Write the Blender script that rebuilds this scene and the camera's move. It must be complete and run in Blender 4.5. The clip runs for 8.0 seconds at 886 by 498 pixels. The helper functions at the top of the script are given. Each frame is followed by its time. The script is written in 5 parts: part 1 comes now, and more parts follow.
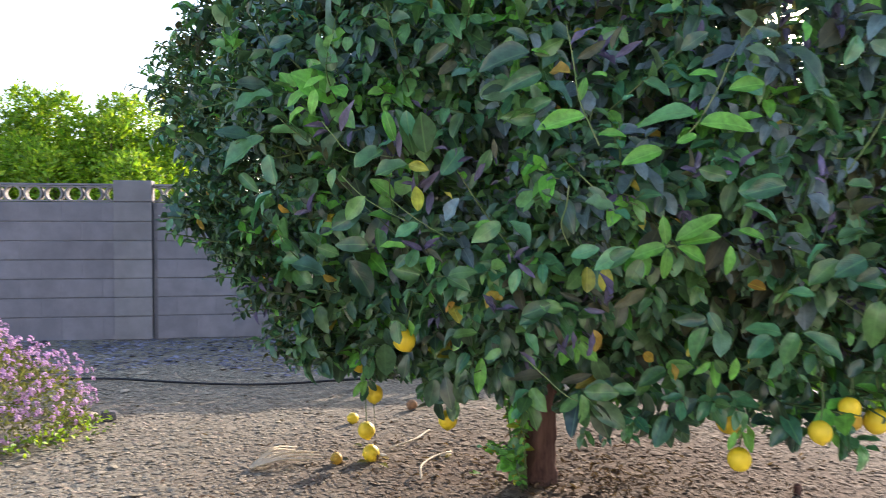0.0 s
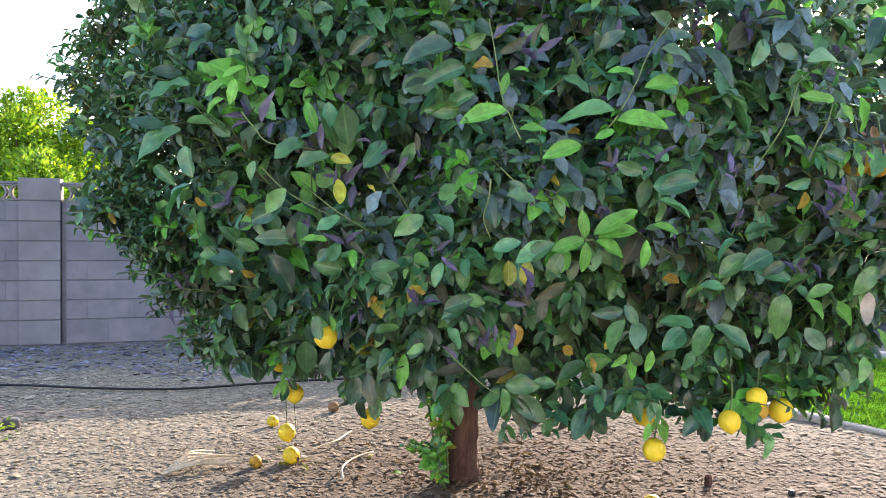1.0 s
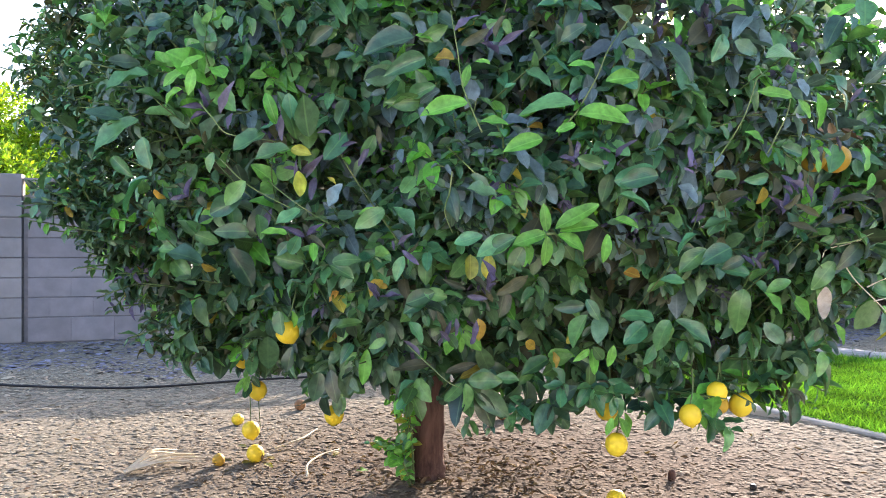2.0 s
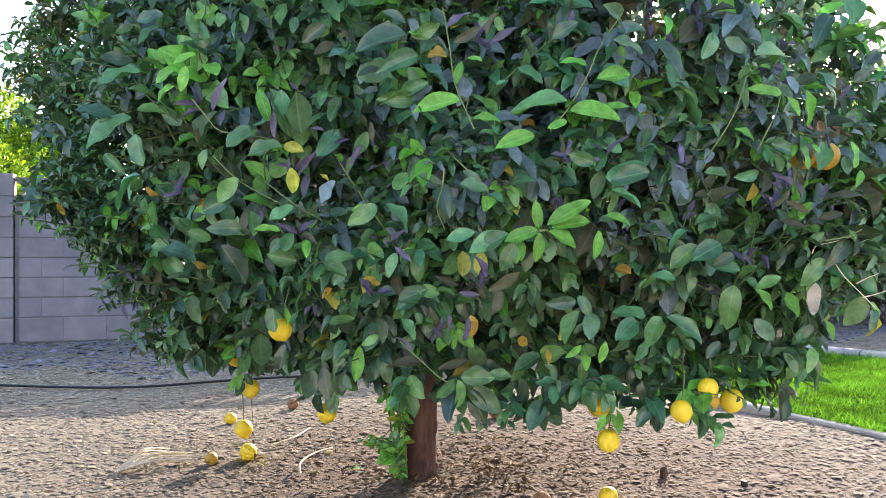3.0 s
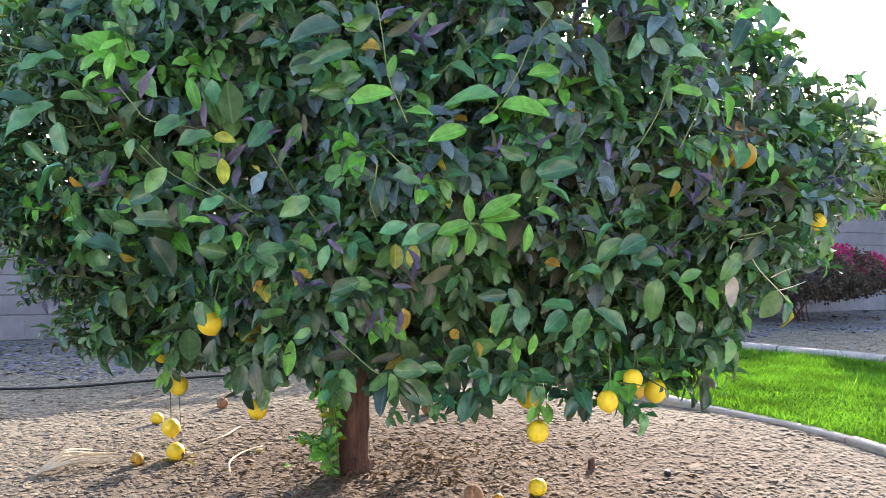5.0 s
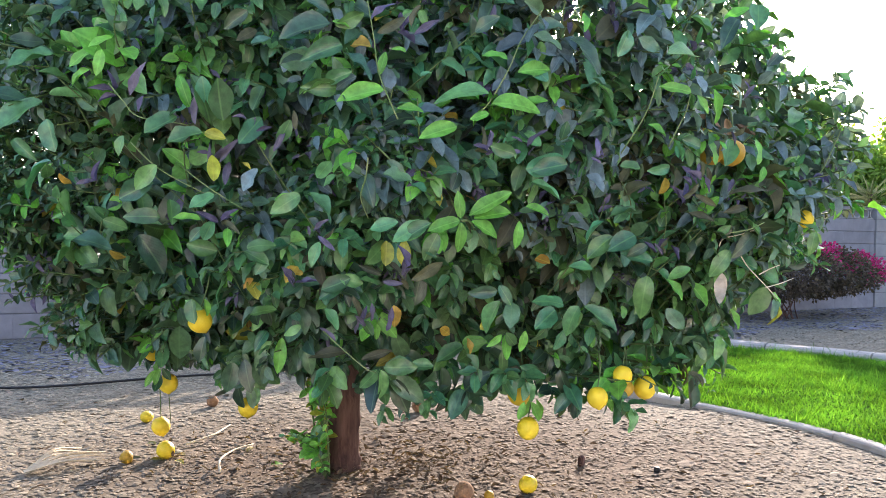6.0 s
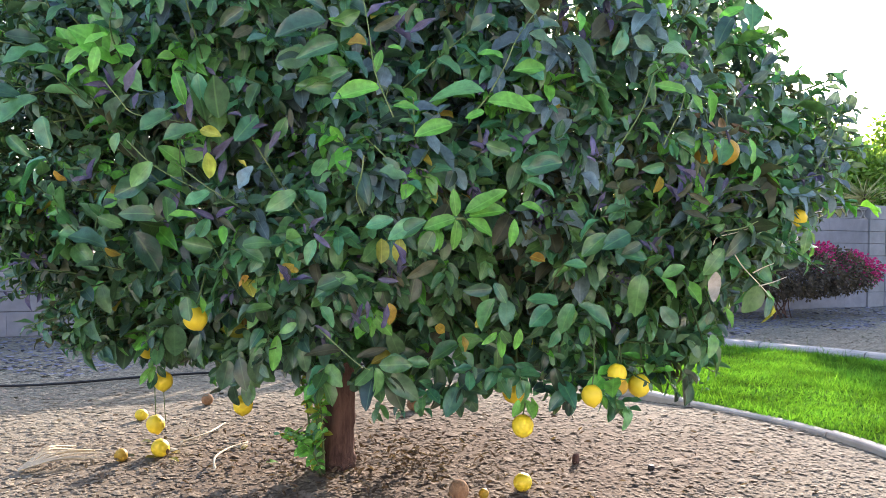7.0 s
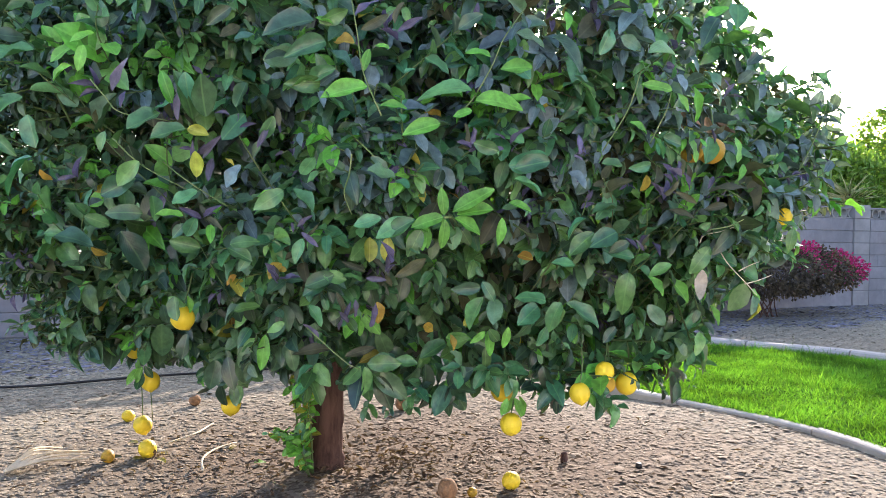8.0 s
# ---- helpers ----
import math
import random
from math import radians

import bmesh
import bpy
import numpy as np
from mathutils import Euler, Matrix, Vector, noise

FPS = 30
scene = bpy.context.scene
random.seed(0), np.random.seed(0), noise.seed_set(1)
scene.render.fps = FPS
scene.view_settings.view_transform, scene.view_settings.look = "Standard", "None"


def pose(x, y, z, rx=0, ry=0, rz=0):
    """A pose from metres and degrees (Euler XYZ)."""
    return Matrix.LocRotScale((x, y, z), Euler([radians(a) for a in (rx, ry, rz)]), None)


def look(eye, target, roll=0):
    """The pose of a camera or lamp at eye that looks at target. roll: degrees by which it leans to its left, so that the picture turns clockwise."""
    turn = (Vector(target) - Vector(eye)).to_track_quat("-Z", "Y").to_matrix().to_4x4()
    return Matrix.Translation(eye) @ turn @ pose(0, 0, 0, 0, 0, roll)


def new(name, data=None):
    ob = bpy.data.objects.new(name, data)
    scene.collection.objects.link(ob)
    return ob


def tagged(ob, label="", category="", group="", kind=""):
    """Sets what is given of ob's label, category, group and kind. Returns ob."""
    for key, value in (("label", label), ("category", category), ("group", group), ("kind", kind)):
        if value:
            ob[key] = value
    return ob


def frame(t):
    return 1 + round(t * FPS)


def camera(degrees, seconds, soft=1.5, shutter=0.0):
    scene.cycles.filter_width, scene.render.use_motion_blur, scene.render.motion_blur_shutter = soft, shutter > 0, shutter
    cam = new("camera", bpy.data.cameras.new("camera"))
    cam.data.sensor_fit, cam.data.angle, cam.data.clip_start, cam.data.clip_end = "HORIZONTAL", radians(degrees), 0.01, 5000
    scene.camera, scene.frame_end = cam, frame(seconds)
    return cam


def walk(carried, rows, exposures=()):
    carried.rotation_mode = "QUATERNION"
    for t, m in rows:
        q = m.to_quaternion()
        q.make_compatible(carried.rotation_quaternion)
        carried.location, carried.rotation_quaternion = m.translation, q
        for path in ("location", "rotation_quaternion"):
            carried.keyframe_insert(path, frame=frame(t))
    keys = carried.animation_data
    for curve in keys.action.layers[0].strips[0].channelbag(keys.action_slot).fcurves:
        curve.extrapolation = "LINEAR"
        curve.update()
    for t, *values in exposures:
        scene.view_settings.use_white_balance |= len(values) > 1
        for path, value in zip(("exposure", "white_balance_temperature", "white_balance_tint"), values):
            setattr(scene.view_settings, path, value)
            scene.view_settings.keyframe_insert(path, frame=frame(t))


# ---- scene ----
cam = camera(59.6, 8.0, soft=0.55, shutter=0.25)
PATH = [
    (0, (0.38, 0.114, 1.154), (0.153, 2.101, 1.111), 0),
    (0.1, (0.358, 0.075, 1.128), (0.182, 2.067, 1.09), 0.2),
    (0.2, (0.35, 0.079, 1.116), (0.183, 2.071, 1.08), 0.3),
    (0.3, (0.359, 0.113, 1.117), (0.198, 2.106, 1.083), 0.2),
    (0.4, (0.39, 0.147, 1.127), (0.255, 2.142, 1.096), 0.3),
    (0.5, (0.408, 0.171, 1.126), (0.327, 2.169, 1.1), 0.4),
    (0.6, (0.403, 0.161, 1.126), (0.3333, 2.1593, 1.1028), 0.3),
    (0.7, (0.397, 0.15, 1.126), (0.3295, 2.1488, 1.0966), 0.3),
    (0.8, (0.392, 0.14, 1.125), (0.3293, 2.1387, 1.0993), 0.4),
    (0.9, (0.386, 0.129, 1.125), (0.3398, 2.1286, 1.0962), 0.3),
    (1, (0.381, 0.119, 1.125), (0.352, 2.119, 1.095), 0.3),
    (1.1, (0.385, 0.125, 1.125), (0.3724, 2.1251, 1.0915), 0.3),
    (1.2, (0.39, 0.132, 1.125), (0.3939, 2.1315, 1.0915), 0.3),
    (1.3, (0.394, 0.138, 1.126), (0.4065, 2.1378, 1.0899), 0.2),
    (1.4, (0.399, 0.145, 1.126), (0.402, 2.1444, 1.095), 0.2),
    (1.5, (0.403, 0.151, 1.126), (0.397, 2.15, 1.095), 0.3),
    (1.6, (0.404, 0.147, 1.123), (0.3976, 2.1468, 1.0923), 0.4),
    (1.7, (0.405, 0.143, 1.12), (0.4105, 2.1427, 1.0873), 0.3),
    (1.8, (0.406, 0.139, 1.116), (0.4268, 2.1386, 1.0831), 0.3),
    (1.9, (0.407, 0.135, 1.113), (0.4373, 2.1345, 1.0801), 0.3),
    (2, (0.408, 0.131, 1.11), (0.451, 2.13, 1.079), 0.5),
    (2.1, (0.408, 0.13, 1.109), (0.4603, 2.1294, 1.0819), 0.5),
    (2.2, (0.408, 0.13, 1.108), (0.4603, 2.1287, 1.0837), 0.5),
    (3.3, (0.41, 0.121, 1.098), (0.4842, 2.1198, 1.0668), 0.4),
    (3.5, (0.41, 0.12, 1.096), (0.514, 2.117, 1.065), 0.5),
    (3.7, (0.409, 0.115, 1.092), (0.5452, 2.1103, 1.0587), 0.4),
    (4, (0.408, 0.108, 1.087), (0.578, 2.101, 1.057), 0.6),
    (4.2, (0.411, 0.107, 1.085), (0.601, 2.0979, 1.0537), 0.7),
    (4.5, (0.415, 0.106, 1.082), (0.62, 2.096, 1.055), 0.8),
    (4.7, (0.414, 0.106, 1.082), (0.6286, 2.0942, 1.0525), 0.7),
    (5, (0.412, 0.106, 1.081), (0.643, 2.093, 1.054), 0.8),
    (5.2, (0.412, 0.105, 1.08), (0.65, 2.0906, 1.0505), 0.8),
    (6.3, (0.411, 0.1, 1.075), (0.6743, 2.0823, 1.0452), 0.8),
    (6.5, (0.411, 0.099, 1.074), (0.679, 2.081, 1.044), 0.8),
    (6.8, (0.41, 0.097, 1.073), (0.6783, 2.0789, 1.0413), 0.8),
    (7, (0.41, 0.096, 1.073), (0.678, 2.078, 1.041), 0.9),
    (7.3, (0.411, 0.095, 1.071), (0.6803, 2.0769, 1.0388), 0.9),
    (7.5, (0.411, 0.095, 1.07), (0.69, 2.075, 1.038), 0.9),
    (7.7, (0.411, 0.094, 1.07), (0.696, 2.0731, 1.0381), 0.9),
    (8, (0.41, 0.092, 1.069), (0.708, 2.07, 1.038), 0.8),
]
walk(cam, [(t, look(eye, target, roll)) for t, eye, target, roll in PATH], [(0.0, 1.73, 6200, 19), (0.5, 2.02, 6200, 19), (1.0, 2.19, 6200, 19), (2.0, 2.26, 6200, 19), (3.5, 2.2, 6200, 19), (8.0, 2.18, 6200, 19)])


# ---- light ----
SUN_AZ, SUN_EL = 25.0, 18.8
world = bpy.data.worlds.new("sky")
scene.world = world
world.use_nodes = True
sky = world.node_tree.nodes.new("ShaderNodeTexSky")
sky.sky_type, sky.sun_disc = "NISHITA", False
sky.sun_elevation, sky.sun_rotation = radians(SUN_EL), radians(SUN_AZ)
sky.dust_density, sky.air_density = 2.0, 1.0
backing = world.node_tree.nodes["Background"]
backing.inputs["Strength"].default_value = 0.15
world.node_tree.links.new(sky.outputs[0], backing.inputs["Color"])

lamp = bpy.data.lights.new("sun", "SUN")
lamp.energy, lamp.angle, lamp.color = 3.2, radians(0.6), (1.0, 0.86, 0.68)
toward = Vector((math.sin(radians(SUN_AZ)) * math.cos(radians(SUN_EL)), math.cos(radians(SUN_AZ)) * math.cos(radians(SUN_EL)), math.sin(radians(SUN_EL))))
new("sun", lamp).matrix_world = look(toward * 60, (0, 0, 0))

rng = np.random.default_rng(11)


# ---- materials ----
def link(nt, a, b):
    nt.links.new(a, b)


def noise_node(nt, vector, scale, detail=5.0, rough=0.6):
    n = nt.nodes.new("ShaderNodeTexNoise")
    n.inputs["Scale"].default_value, n.inputs["Detail"].default_value, n.inputs["Roughness"].default_value = scale, detail, rough
    link(nt, vector, n.inputs["Vector"])
    return n.outputs["Fac"]


def span(nt, value, a, b, c, d):
    n = nt.nodes.new("ShaderNodeMapRange")
    for i, v in enumerate((a, b, c, d)):
        n.inputs[i + 1].default_value = v
    link(nt, value, n.inputs[0])
    return n.outputs[0]


def mixed(nt, fac, a, b, blend="MIX"):
    n = nt.nodes.new("ShaderNodeMix")
    n.data_type, n.blend_type = "RGBA", blend
    for socket, v in ((n.inputs[0], fac), (n.inputs[6], a), (n.inputs[7], b)):
        if isinstance(v, (int, float)):
            socket.default_value = v
        elif isinstance(v, tuple):
            socket.default_value = (*v, 1.0)
        else:
            link(nt, v, socket)
    return n.outputs[2]


def maths(nt, op, a, b=0.0):
    n = nt.nodes.new("ShaderNodeMath")
    n.operation = op
    for socket, v in zip(n.inputs, (a, b)):
        if isinstance(v, (int, float)):
            socket.default_value = v
        else:
            link(nt, v, socket)
    return n.outputs[0]


def chance(nt):
    """One number for each loose piece of a mesh and each object."""
    geo, info = nt.nodes.new("ShaderNodeNewGeometry"), nt.nodes.new("ShaderNodeObjectInfo")
    return maths(nt, "FRACT", maths(nt, "ADD", geo.outputs["Random Per Island"], info.outputs["Random"]))


def scaled(nt, colour, value):
    n = nt.nodes.new("ShaderNodeHueSaturation")
    link(nt, colour, n.inputs["Color"])
    link(nt, value, n.inputs["Value"])
    return n.outputs[0]


def material(name, a, b, scale=6.0, rough=0.85, bump=0.3, bump_scale=80.0, vary=0.0, patch=0.18, gloss=0.3, c=None, grain=1.0):
    m = bpy.data.materials.new(name)
    m.use_nodes = True
    nt = m.node_tree
    bs = nt.nodes["Principled BSDF"]
    at = nt.nodes.new("ShaderNodeNewGeometry").outputs["Position"]
    if grain != 1.0:
        along = nt.nodes.new("ShaderNodeVectorMath")
        along.operation = "MULTIPLY"
        along.inputs[1].default_value = (1, 1, grain)
        link(nt, at, along.inputs[0])
        at = along.outputs[0]
    col = mixed(nt, span(nt, noise_node(nt, at, scale), 0.35, 0.65, 0, 1), a, b)
    if c:
        col = mixed(nt, span(nt, chance(nt), 0.7, 1.0, 0, 1), col, c)
    col = scaled(nt, col, span(nt, noise_node(nt, at, scale * 0.14, 3), 0.3, 0.7, 1 - patch, 1 + patch))
    if vary:
        col = scaled(nt, col, span(nt, chance(nt), 0, 1, 1 - vary, 1 + vary))
    link(nt, col, bs.inputs["Base Color"])
    bs.inputs["Roughness"].default_value = rough
    bs.inputs["Specular IOR Level"].default_value = gloss
    if bump:
        n = nt.nodes.new("ShaderNodeBump")
        n.inputs["Strength"].default_value, n.inputs["Distance"].default_value = bump, 0.01
        link(nt, noise_node(nt, at, bump_scale, 6, 0.65), n.inputs["Height"])
        link(nt, n.outputs[0], bs.inputs["Normal"])
    return m


def leaf_material(name, a, b, rough=0.4, through_light=0.34, vary=0.35, vein=0.28, glow=(1.25, 1.3, 0.5), gloss=0.45, patch=0.12):
    m = bpy.data.materials.new(name)
    m.use_nodes = True
    nt = m.node_tree
    bs = nt.nodes["Principled BSDF"]
    at = nt.nodes.new("ShaderNodeNewGeometry").outputs["Position"]
    r = chance(nt)
    col = mixed(nt, r, a, b)
    col = scaled(nt, col, span(nt, noise_node(nt, at, 42, 4), 0.3, 0.7, 0.66, 1.34))
    col = scaled(nt, col, span(nt, maths(nt, "FRACT", maths(nt, "MULTIPLY", r, 17.3)), 0, 1, 1 - vary, 1 + vary))
    col = scaled(nt, col, span(nt, noise_node(nt, at, 2.2, 3), 0.3, 0.7, 1 - patch, 1 + patch))
    uv = nt.nodes.new("ShaderNodeUVMap")
    sep = nt.nodes.new("ShaderNodeSeparateXYZ")
    link(nt, uv.outputs[0], sep.inputs[0])
    rib = maths(nt, "ABSOLUTE", maths(nt, "SUBTRACT", sep.outputs[0], 0.5))
    mid = span(nt, rib, 0.015, 0.05, vein, 0.0)
    side = maths(nt, "SINE", maths(nt, "MULTIPLY", maths(nt, "SUBTRACT", sep.outputs[1], rib), 60.0))
    col = mixed(nt, mid, col, tuple(min(1.0, v * 1.7 + 0.03) for v in b))
    link(nt, col, bs.inputs["Base Color"])
    bs.inputs["Roughness"].default_value = rough
    bs.inputs["Specular IOR Level"].default_value = gloss
    n = nt.nodes.new("ShaderNodeBump")
    n.inputs["Strength"].default_value, n.inputs["Distance"].default_value = 0.45, 0.002
    link(nt, maths(nt, "ADD", maths(nt, "MULTIPLY", side, 0.07), noise_node(nt, at, 70, 3)), n.inputs["Height"])
    link(nt, n.outputs[0], bs.inputs["Normal"])
    tr, mx = nt.nodes.new("ShaderNodeBsdfTranslucent"), nt.nodes.new("ShaderNodeMixShader")
    link(nt, mixed(nt, 1.0, col, glow, "MULTIPLY"), tr.inputs["Color"])
    mx.inputs[0].default_value = through_light
    link(nt, bs.outputs[0], mx.inputs[1])
    link(nt, tr.outputs[0], mx.inputs[2])
    link(nt, mx.outputs[0], nt.nodes["Material Output"].inputs["Surface"])
    return m


LEAF = [
    leaf_material("leaf_dark_green", (0.04, 0.11, 0.08), (0.082, 0.152, 0.062), through_light=0.22, vary=0.65, rough=0.3, gloss=0.62),
    leaf_material("leaf_green", (0.05, 0.182, 0.098), (0.112, 0.245, 0.068), through_light=0.24, vary=0.5, rough=0.3, gloss=0.6),
    leaf_material("leaf_bright_green", (0.1, 0.36, 0.05), (0.17, 0.43, 0.075), vary=0.2),
    leaf_material("leaf_purple", (0.11, 0.1, 0.18), (0.12, 0.11, 0.15), rough=0.5, glow=(0.95, 0.85, 1.15)),
    leaf_material("leaf_yellow", (0.4, 0.22, 0.04), (0.34, 0.34, 0.05), vary=0.35),
    leaf_material("leaf_bronze", (0.065, 0.08, 0.052), (0.09, 0.092, 0.045), rough=0.5),
    # blue-grey sky sheen and haze put into the leaf colour
    leaf_material("leaf_slate_haze", (0.105, 0.175, 0.194), (0.15, 0.215, 0.25), rough=0.36, gloss=0.55, vary=0.4),
    leaf_material("leaf_lime", (0.3, 0.36, 0.045), (0.36, 0.34, 0.05), vary=0.3),
]
DRY = leaf_material("leaf_dry", (0.1, 0.06, 0.04), (0.25, 0.18, 0.115), rough=0.8, through_light=0.1, vein=0.2, gloss=0.2)
WITHERED = material("leaf_withered", (0.42, 0.34, 0.24), (0.56, 0.47, 0.35), 40, 0.85, 0.5, 120)
BARK = material("bark_brown", (0.06, 0.034, 0.03), (0.15, 0.09, 0.074), 30, 0.95, 1.0, 60, gloss=0.1, grain=0.14)
TWIG = material("twig_green_brown", (0.06, 0.12, 0.035), (0.12, 0.16, 0.06), 15, 0.7, 0.3, 120)
SHOOT = material("shoot_pale_green", (0.1, 0.17, 0.05), (0.18, 0.22, 0.09), 15, 0.6, 0.3, 120)
STRAW = material("straw_pale", (0.58, 0.5, 0.37), (0.7, 0.62, 0.48), 30, 0.9, 0.3, 150)
PEEL = material("lemon_peel", (0.74, 0.53, 0.02), (0.8, 0.61, 0.03), 14, 0.45, 0.25, 420, vary=0.08, patch=0.08, gloss=0.4)
PEEL_OLD = material("lemon_peel_rotten", (0.2, 0.1, 0.05), (0.33, 0.2, 0.11), 30, 0.9, 0.5, 90)
PEEL_ORANGE = material("lemon_peel_orange", (0.42, 0.24, 0.025), (0.52, 0.33, 0.035), 14, 0.5, 0.25, 420, vary=0.08)


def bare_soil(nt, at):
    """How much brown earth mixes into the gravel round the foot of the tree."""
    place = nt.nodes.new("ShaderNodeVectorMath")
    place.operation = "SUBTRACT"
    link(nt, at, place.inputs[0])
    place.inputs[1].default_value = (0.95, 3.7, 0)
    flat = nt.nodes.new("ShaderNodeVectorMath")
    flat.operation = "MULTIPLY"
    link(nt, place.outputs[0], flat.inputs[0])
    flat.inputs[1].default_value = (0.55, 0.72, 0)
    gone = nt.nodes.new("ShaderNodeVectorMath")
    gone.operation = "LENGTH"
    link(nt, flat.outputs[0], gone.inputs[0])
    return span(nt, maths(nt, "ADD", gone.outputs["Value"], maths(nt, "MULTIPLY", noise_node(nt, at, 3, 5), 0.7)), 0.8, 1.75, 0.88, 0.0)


def gravel_sheet():
    m = material("gravel_sheet", (0.192, 0.168, 0.123), (0.26, 0.227, 0.168), 9, 0.95, 0.0, 60, patch=0.12, gloss=0.1)
    nt = m.node_tree
    bs = nt.nodes["Principled BSDF"]
    at = nt.nodes.new("ShaderNodeNewGeometry").outputs["Position"]
    cell = nt.nodes.new("ShaderNodeTexVoronoi")
    cell.inputs["Scale"].default_value = 48.0
    link(nt, at, cell.inputs["Vector"])
    tone = nt.nodes.new("ShaderNodeSeparateXYZ")
    link(nt, cell.outputs["Color"], tone.inputs[0])
    base = bs.inputs["Base Color"].links[0].from_socket
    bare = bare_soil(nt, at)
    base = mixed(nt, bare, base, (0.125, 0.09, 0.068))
    spot = nt.nodes.new("ShaderNodeSeparateXYZ")
    link(nt, at, spot.inputs[0])
    side = maths(nt, "SUBTRACT", maths(nt, "ABSOLUTE", maths(nt, "SUBTRACT", spot.outputs[0], 0.4)), maths(nt, "MULTIPLY", spot.outputs[1], 0.95))
    packed = maths(nt, "MAXIMUM", span(nt, spot.outputs[1], 2.2, 3.1, 1.0, 0.0), span(nt, side, 0.7, 1.5, 0.0, 1.0))
    base = mixed(nt, packed, base, (0.288, 0.25, 0.193))
    link(nt, scaled(nt, base, span(nt, tone.outputs[0], 0, 1, 0.66, 1.34)), bs.inputs["Base Color"])
    n = nt.nodes.new("ShaderNodeBump")
    n.invert = True
    n.inputs["Strength"].default_value, n.inputs["Distance"].default_value = 0.22, 0.006
    link(nt, cell.outputs["Distance"], n.inputs["Height"])
    link(nt, n.outputs[0], bs.inputs["Normal"])
    return m


SOIL = gravel_sheet()
CHIP = material("gravel_tan", (0.338, 0.305, 0.222), (0.275, 0.246, 0.178), 3, 0.9, 0.4, 150, vary=0.3, patch=0.28, c=(0.3, 0.235, 0.17), gloss=0.2)
nt = CHIP.node_tree
socket = nt.nodes["Principled BSDF"].inputs["Base Color"]
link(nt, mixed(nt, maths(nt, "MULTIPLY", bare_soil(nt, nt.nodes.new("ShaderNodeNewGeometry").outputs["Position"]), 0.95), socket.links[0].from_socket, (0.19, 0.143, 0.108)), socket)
ROCK = material("gravel_grey", (0.145, 0.14, 0.18), (0.27, 0.26, 0.305), 3, 0.9, 0.4, 150, vary=0.62, c=(0.12, 0.113, 0.135), gloss=0.2)
BLOCK = material("concrete_block", (0.19, 0.182, 0.196), (0.238, 0.228, 0.243), 5, 0.93, 0.45, 140, vary=0.06, gloss=0.15)
PILLAR = material("pillar_block", (0.205, 0.197, 0.2), (0.25, 0.24, 0.243), 5, 0.93, 0.45, 140, vary=0.05, gloss=0.15)
MORTAR = material("mortar", (0.135, 0.13, 0.136), (0.18, 0.172, 0.176), 12, 0.95, 0.5, 90, gloss=0.1)
BREEZE = material("pale_concrete", (0.21, 0.2, 0.195), (0.26, 0.25, 0.235), 8, 0.9, 0.3, 120, vary=0.06)
KERB = material("kerb_concrete", (0.38, 0.35, 0.32), (0.48, 0.44, 0.4), 7, 0.95, 0.5, 120, vary=0.1, gloss=0.1)
STUCCO = material("stucco_pale", (0.56, 0.55, 0.54), (0.62, 0.61, 0.6), 8, 0.95, 0.4, 90, gloss=0.1)
TURF = material("turf_soil", (0.025, 0.06, 0.012), (0.045, 0.09, 0.018), 14, 0.95, 0.6, 60, gloss=0.0)
GRASS = leaf_material("grass_blade", (0.05, 0.165, 0.025), (0.105, 0.245, 0.038), rough=0.65, through_light=0.45, vein=0.0, patch=0.55, gloss=0.05, glow=(1.5, 1.4, 0.35))
HOSE = material("black_hose", (0.012, 0.012, 0.013), (0.025, 0.024, 0.024), 20, 0.5, 0.1, 90)
HEDGE = leaf_material("leaf_yellow_green", (0.1, 0.25, 0.015), (0.29, 0.41, 0.025), rough=0.5, through_light=0.4, vein=0.1, vary=0.45, glow=(1.55, 1.45, 0.35))
FAR = leaf_material("leaf_pale_green", (0.1, 0.22, 0.03), (0.24, 0.34, 0.06), rough=0.55, through_light=0.4, vein=0.1)
SPIKE = leaf_material("leaf_spike", (0.3, 0.32, 0.12), (0.46, 0.42, 0.22), rough=0.6, through_light=0.2, vein=0.1)
SMALL = leaf_material("leaf_shrub_green", (0.1, 0.13, 0.035), (0.2, 0.19, 0.07), rough=0.6, vein=0.2)
PETAL = leaf_material("petal_lilac", (0.44, 0.24, 0.5), (0.66, 0.46, 0.6), rough=0.7, through_light=0.25, vein=0.0, glow=(1.1, 1.0, 1.1), vary=0.2, gloss=0.2)
MAGENTA = leaf_material("bract_magenta", (0.34, 0.02, 0.09), (0.52, 0.05, 0.19), rough=0.7, through_light=0.35, vein=0.0, glow=(1.2, 0.9, 1.0), vary=0.25, gloss=0.2)
DUSK = leaf_material("leaf_shrub_dark", (0.06, 0.047, 0.042), (0.11, 0.085, 0.06), rough=0.7, vein=0.1)


# ---- mesh tools ----
def put(name, mesh, mats=(), parent=None, label="", smooth=False):
    for m in mats:
        if m.name not in mesh.materials:
            mesh.materials.append(m)
    if smooth:
        mesh.polygons.foreach_set("use_smooth", [True] * len(mesh.polygons))
    ob = new(name, mesh)
    if parent:
        ob.parent = parent
    if label:
        ob["label"] = label
    return ob


def part(name, bm, mat, parent=None, label="", smooth=False):
    mesh = bpy.data.meshes.new(name)
    bm.to_mesh(mesh)
    bm.free()
    return put(name, mesh, [mat], parent, label, smooth)


def empty(name, x=0.0, y=0.0, z=0.0, rz=0.0):
    ob = new(name)
    ob.empty_display_size = 0.1
    ob.matrix_basis = pose(x, y, z, 0, 0, rz)
    return ob


